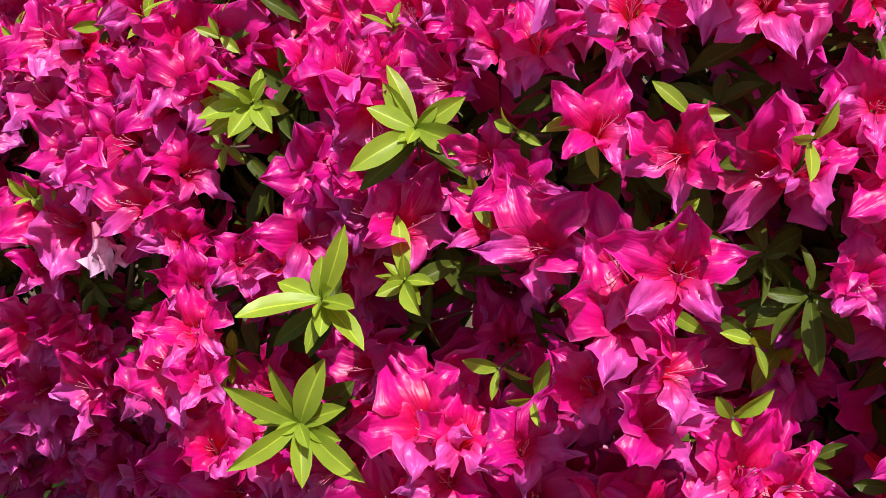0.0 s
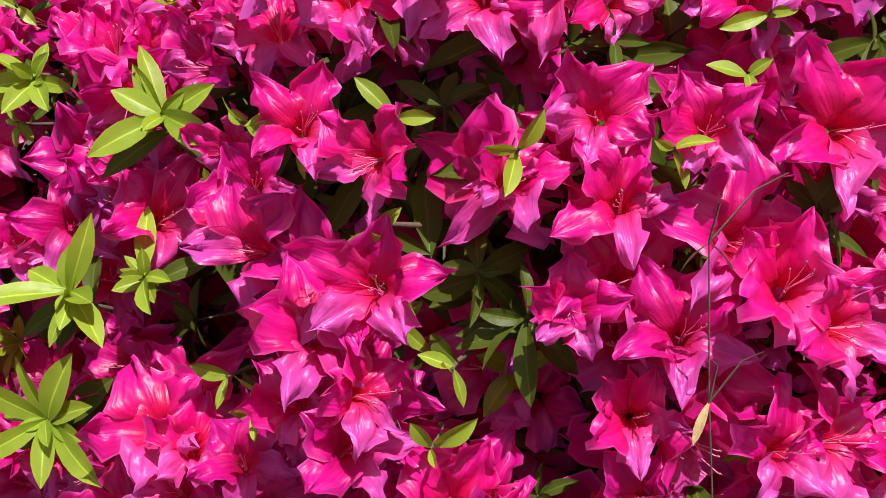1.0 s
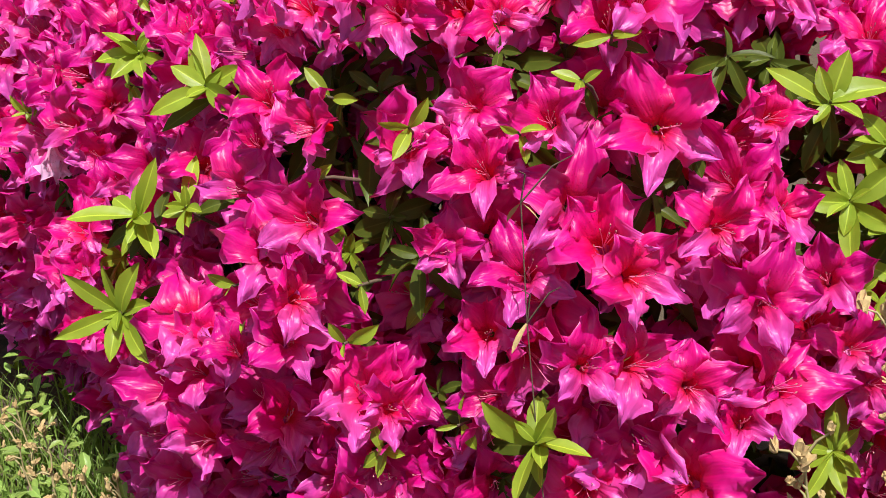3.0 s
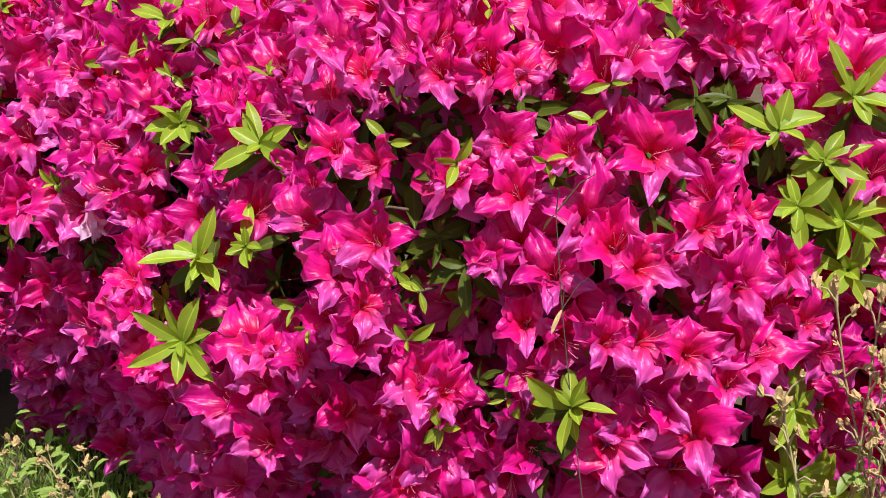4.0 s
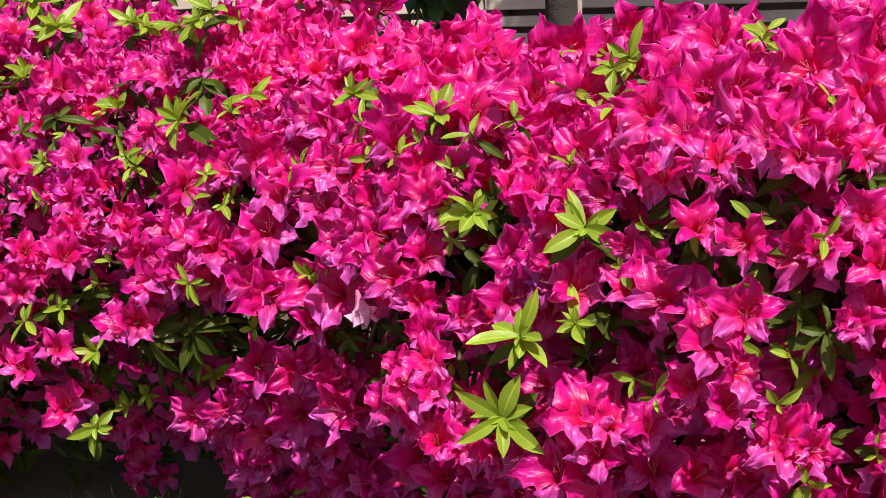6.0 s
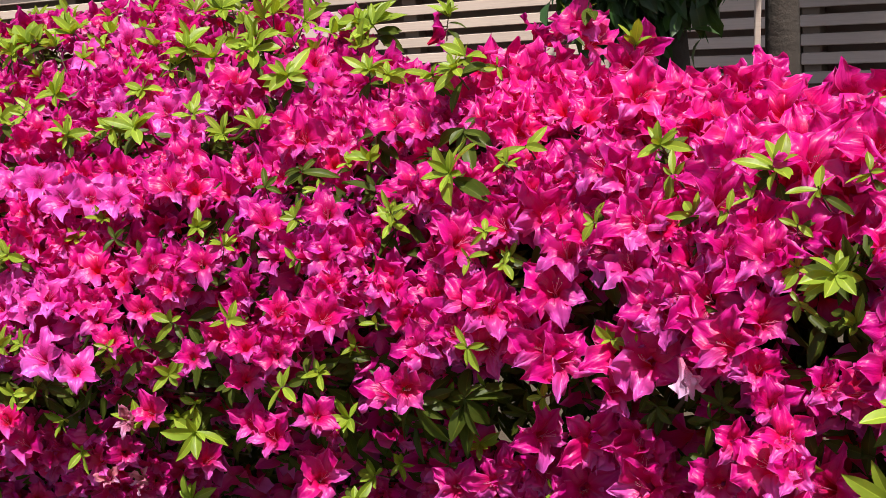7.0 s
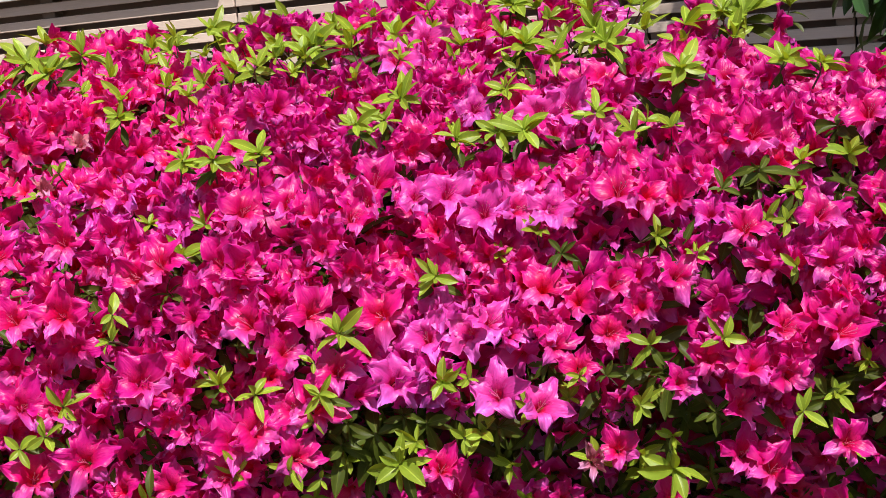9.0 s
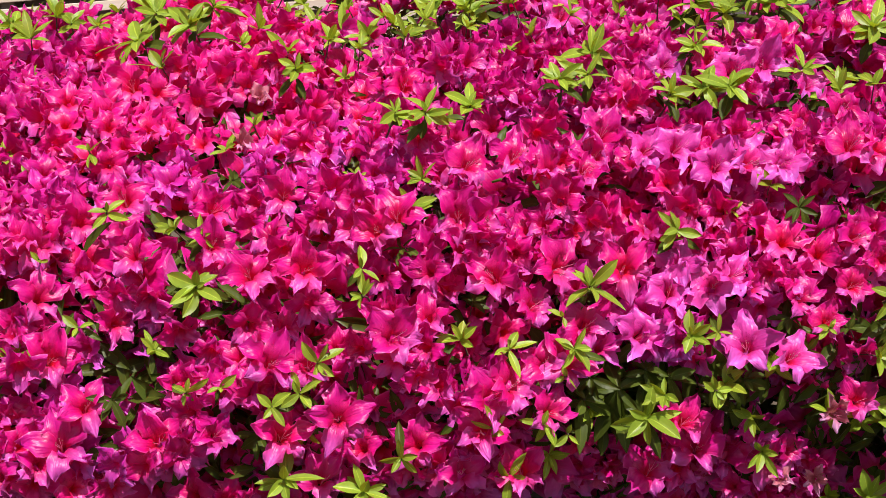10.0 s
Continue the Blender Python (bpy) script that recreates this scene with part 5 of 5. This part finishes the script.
# ---- weeds, grass and dry stalks before the hedge ----
DRY = speckled("dry_stalk", (0.30, 0.24, 0.10), (0.52, 0.44, 0.24), 90.0, 0.85, 0.3, 0.001)
DRY_HEAD = speckled("dry_head", (0.30, 0.21, 0.085), (0.58, 0.42, 0.20), 160.0, 0.9, 0.6, 0.002)
WEED_LEAF = leaf_material("weed_leaf", (0.16, 0.26, 0.05), (0.28, 0.38, 0.09), (0.30, 0.45, 0.05), 0.35, 0.4)
GRASS = leaf_material("grass_blade", (0.09, 0.16, 0.03), (0.20, 0.28, 0.06), (0.26, 0.40, 0.04), 0.35, 0.3)


def tuft_head(r, size):
    """A ragged, fluffy seed head, longer than wide."""
    bm = bmesh.new()
    bmesh.ops.create_icosphere(bm, subdivisions=2, radius=1.0)
    for v in bm.verts:
        v.co = Vector((v.co.x * 0.75, v.co.y * 0.75, v.co.z * 1.35 + 0.6)) * size * r.choice((0.45, 0.65, 0.85, 1.15))
    me = bpy.data.meshes.new("seed_head")
    bm.to_mesh(me)
    bm.free()
    me.materials.append(DRY_HEAD)
    return me


HEADS = [tuft_head(random.Random(n), 0.0050) for n in range(6)]


def dry_weed(x, y, height, seed, leaves=3, label="dry beige weed stalk with withered seed heads"):
    r = random.Random(seed)
    top = new("dry_weed")
    top.location = (x, y, 0)
    tagged(top, label, "weed", "dry weeds by the hedge")
    lean = Vector((r.uniform(-0.12, 0.12), r.uniform(-0.08, 0.05), 0)) * height
    pts = [lean * t * t + Vector((0.006 * math.sin(9 * t + seed), 0.005 * math.cos(7 * t), height * t - 0.02 * (1 - t))) for t in np.linspace(0, 1, 8)]
    verts, faces = [], []
    tube(verts, faces, pts, np.linspace(0.0016, 0.0008, 8), 5)
    child("stalk", mesh_from("stalk", verts, faces, [DRY]), top, Matrix.Identity(4))
    child("seed_head", HEADS[seed % 6], top, Matrix.Translation(pts[-1]) @ Matrix.Scale(r.uniform(0.9, 1.3), 4))
    for k in range(int(5 + height * 34)):
        f = 7 * r.uniform(0.42, 1.0)
        s = pts[int(f)].lerp(pts[min(7, int(f) + 1)], f % 1.0)
        e = s + Vector((r.uniform(-1, 1) * 0.016, r.uniform(-1, 0.3) * 0.014, r.uniform(0.004, 0.026)))
        verts, faces = [], []
        tube(verts, faces, [s, s.lerp(e, 0.5) + Vector((0, 0, 0.004)), e], (0.0011, 0.0009, 0.0006), 4)
        child("side_stalk", mesh_from("side_stalk", verts, faces, [DRY]), top, Matrix.Identity(4))
        child("seed_head", HEADS[r.randrange(6)], top, Matrix.Translation(e) @ Matrix.Rotation(r.uniform(-1.2, 1.2), 4, (r.uniform(-1, 1), r.uniform(-1, 1), 0.1)) @ Matrix.Scale(r.uniform(0.5, 1.15), 4))
    for k in range(leaves):
        s = pts[r.randrange(1, 6)]
        child("leaf", WEED_LEAVES[r.randrange(3)], top, Matrix.Translation(s) @ Matrix.Rotation(r.uniform(0, 6.28), 4, 'Z') @ Matrix.Rotation(r.uniform(-0.6, 0.5), 4, 'Y') @ Matrix.Scale(r.uniform(0.5, 1.0), 4))
    return top


WEED_LEAVES = [leaf_mesh("leaf", 70 + n, 0.036, 0.013, WEED_LEAF) for n in range(3)]
wr = random.Random(12)
for n in range(20):
    dry_weed(0.685 + 0.0085 * n + wr.uniform(-0.01, 0.01), -0.40 + wr.uniform(-0.04, 0.08), wr.uniform(0.38, 0.56) + 0.005 * n, 20 + n, 5)
for n in range(7):
    dry_weed(-0.13 + 0.026 * n + wr.uniform(-0.02, 0.02), -0.02 - 0.012 * n + wr.uniform(-0.06, 0.02), wr.uniform(0.12, 0.25), 40 + n, 5)
for n in range(3):
    dry_weed(-0.42 + 0.08 * n, 0.07 + wr.uniform(-0.05, 0.02), wr.uniform(0.10, 0.2), 60 + n, 5)


def grass_stalk():
    """A dead grass stalk that leans on the flowers, its tip forked."""
    top = new("dry_grass_stalk")
    top.location = (0.497, -0.437, 0)
    tagged(top, "thin dead brown grass stalk with a forked tip", "weed")
    verts, faces = [], []
    line = [Vector((0.007 * math.sin(5 * t) - 0.006 * t * t, 0.02 * t, 0.60 * t)) for t in np.linspace(0, 1, 9)]
    tube(verts, faces, line, np.linspace(0.0007, 0.0004, 9), 5)
    child("stalk", mesh_from("stalk", verts, faces, [BARK]), top, Matrix.Identity(4))
    for s, e in ((8, (0.018, 0.018, 0.63)), (8, (-0.012, 0.012, 0.622)), (7, (0.010, 0.012, 0.552)), (7, (-0.012, 0.01, 0.55))):
        verts, faces = [], []
        e = Vector(e)
        tube(verts, faces, [line[s], line[s].lerp(e, 0.5) + Vector((0.003, 0.002, 0.007)), e], (0.0006, 0.0005, 0.0003), 4)
        child("side_stalk", mesh_from("side_stalk", verts, faces, [BARK]), top, Matrix.Identity(4))
    for s, a in ((8, 0.4), (8, 2.5), (7, 4.0)):
        child("husk", HUSK, top, Matrix.Translation(line[s]) @ Matrix.Rotation(a, 4, 'Z') @ Matrix.Rotation(0.9, 4, 'Y'))


HUSK = leaf_mesh("husk", 91, 0.020, 0.005, DRY_HEAD)
grass_stalk()


def grass(x0, x1, y0, y1, count, tall, seed, label):
    r = random.Random(seed)
    verts, faces, uvs = [], [], []
    for _ in range(count):
        x, y = r.uniform(x0, x1) + r.gauss(0, 0.07), r.uniform(y0, y1) + r.gauss(0, 0.06)
        h, a, b = tall * r.uniform(0.4, 1.0), r.uniform(0, 6.28), r.uniform(0.1, 0.9)
        w = r.uniform(0.0012, 0.0028)
        k = len(verts)
        side = Vector((-math.sin(a), math.cos(a), 0)) * w
        for t in (0, 0.35, 0.7, 1.0):
            c = Vector((x + math.cos(a) * b * h * t * t, y + math.sin(a) * b * h * t * t, h * t * (1 - 0.25 * b * t) - 0.01))
            for sg in (-1, 1):
                verts.append(c + side * sg * (1 - 0.92 * t))
                uvs.append((0.5 + 0.3 * sg, t))
        faces += [(k + 2 * j, k + 2 * j + 1, k + 2 * j + 3, k + 2 * j + 2) for j in range(3)]
    return tagged(new("grass", mesh_from("grass", verts, faces, [GRASS], uvs)), label, "grass", kind="stuff")


grass(-0.75, 0.2, -0.45, 0.22, 7000, 0.12, 3, "short green weedy grass at the foot of the hedge")
grass(0.55, 1.3, -0.75, -0.25, 3200, 0.13, 4, "short green weedy grass beside dry stalks")
grass(-2.6, -0.75, -0.2, 0.3, 4500, 0.10, 5, "short green grass along the hedge")


def ground_weeds(x0, x1, y0, y1, count, seed):
    r = random.Random(seed)
    shapes = [leaf_shape(s, 0.022, 0.011, 3, 0.5) for s in range(5)]
    verts, faces, uvs = [], [], []
    for _ in range(count):
        m = facing((r.uniform(x0, x1), r.uniform(y0, y1), r.uniform(0.01, 0.13)), (r.uniform(-0.5, 0.5), r.uniform(-0.7, 0.2), 1), (0, 0, 1), r.uniform(0, 6.28), r.uniform(0.5, 1.2))
        v, u, f = shapes[r.randrange(5)]
        k = len(verts)
        verts += [m @ Vector(c) for c in v]
        uvs += u
        faces += [tuple(i + k for i in c) for c in f]
    tagged(new("ground_weed", mesh_from("ground_weed", verts, faces, [WEED_LEAF], uvs)), "low leafy green weeds in the grass", "weed", kind="stuff")


ground_weeds(-0.7, 0.15, -0.4, 0.2, 1500, 8)
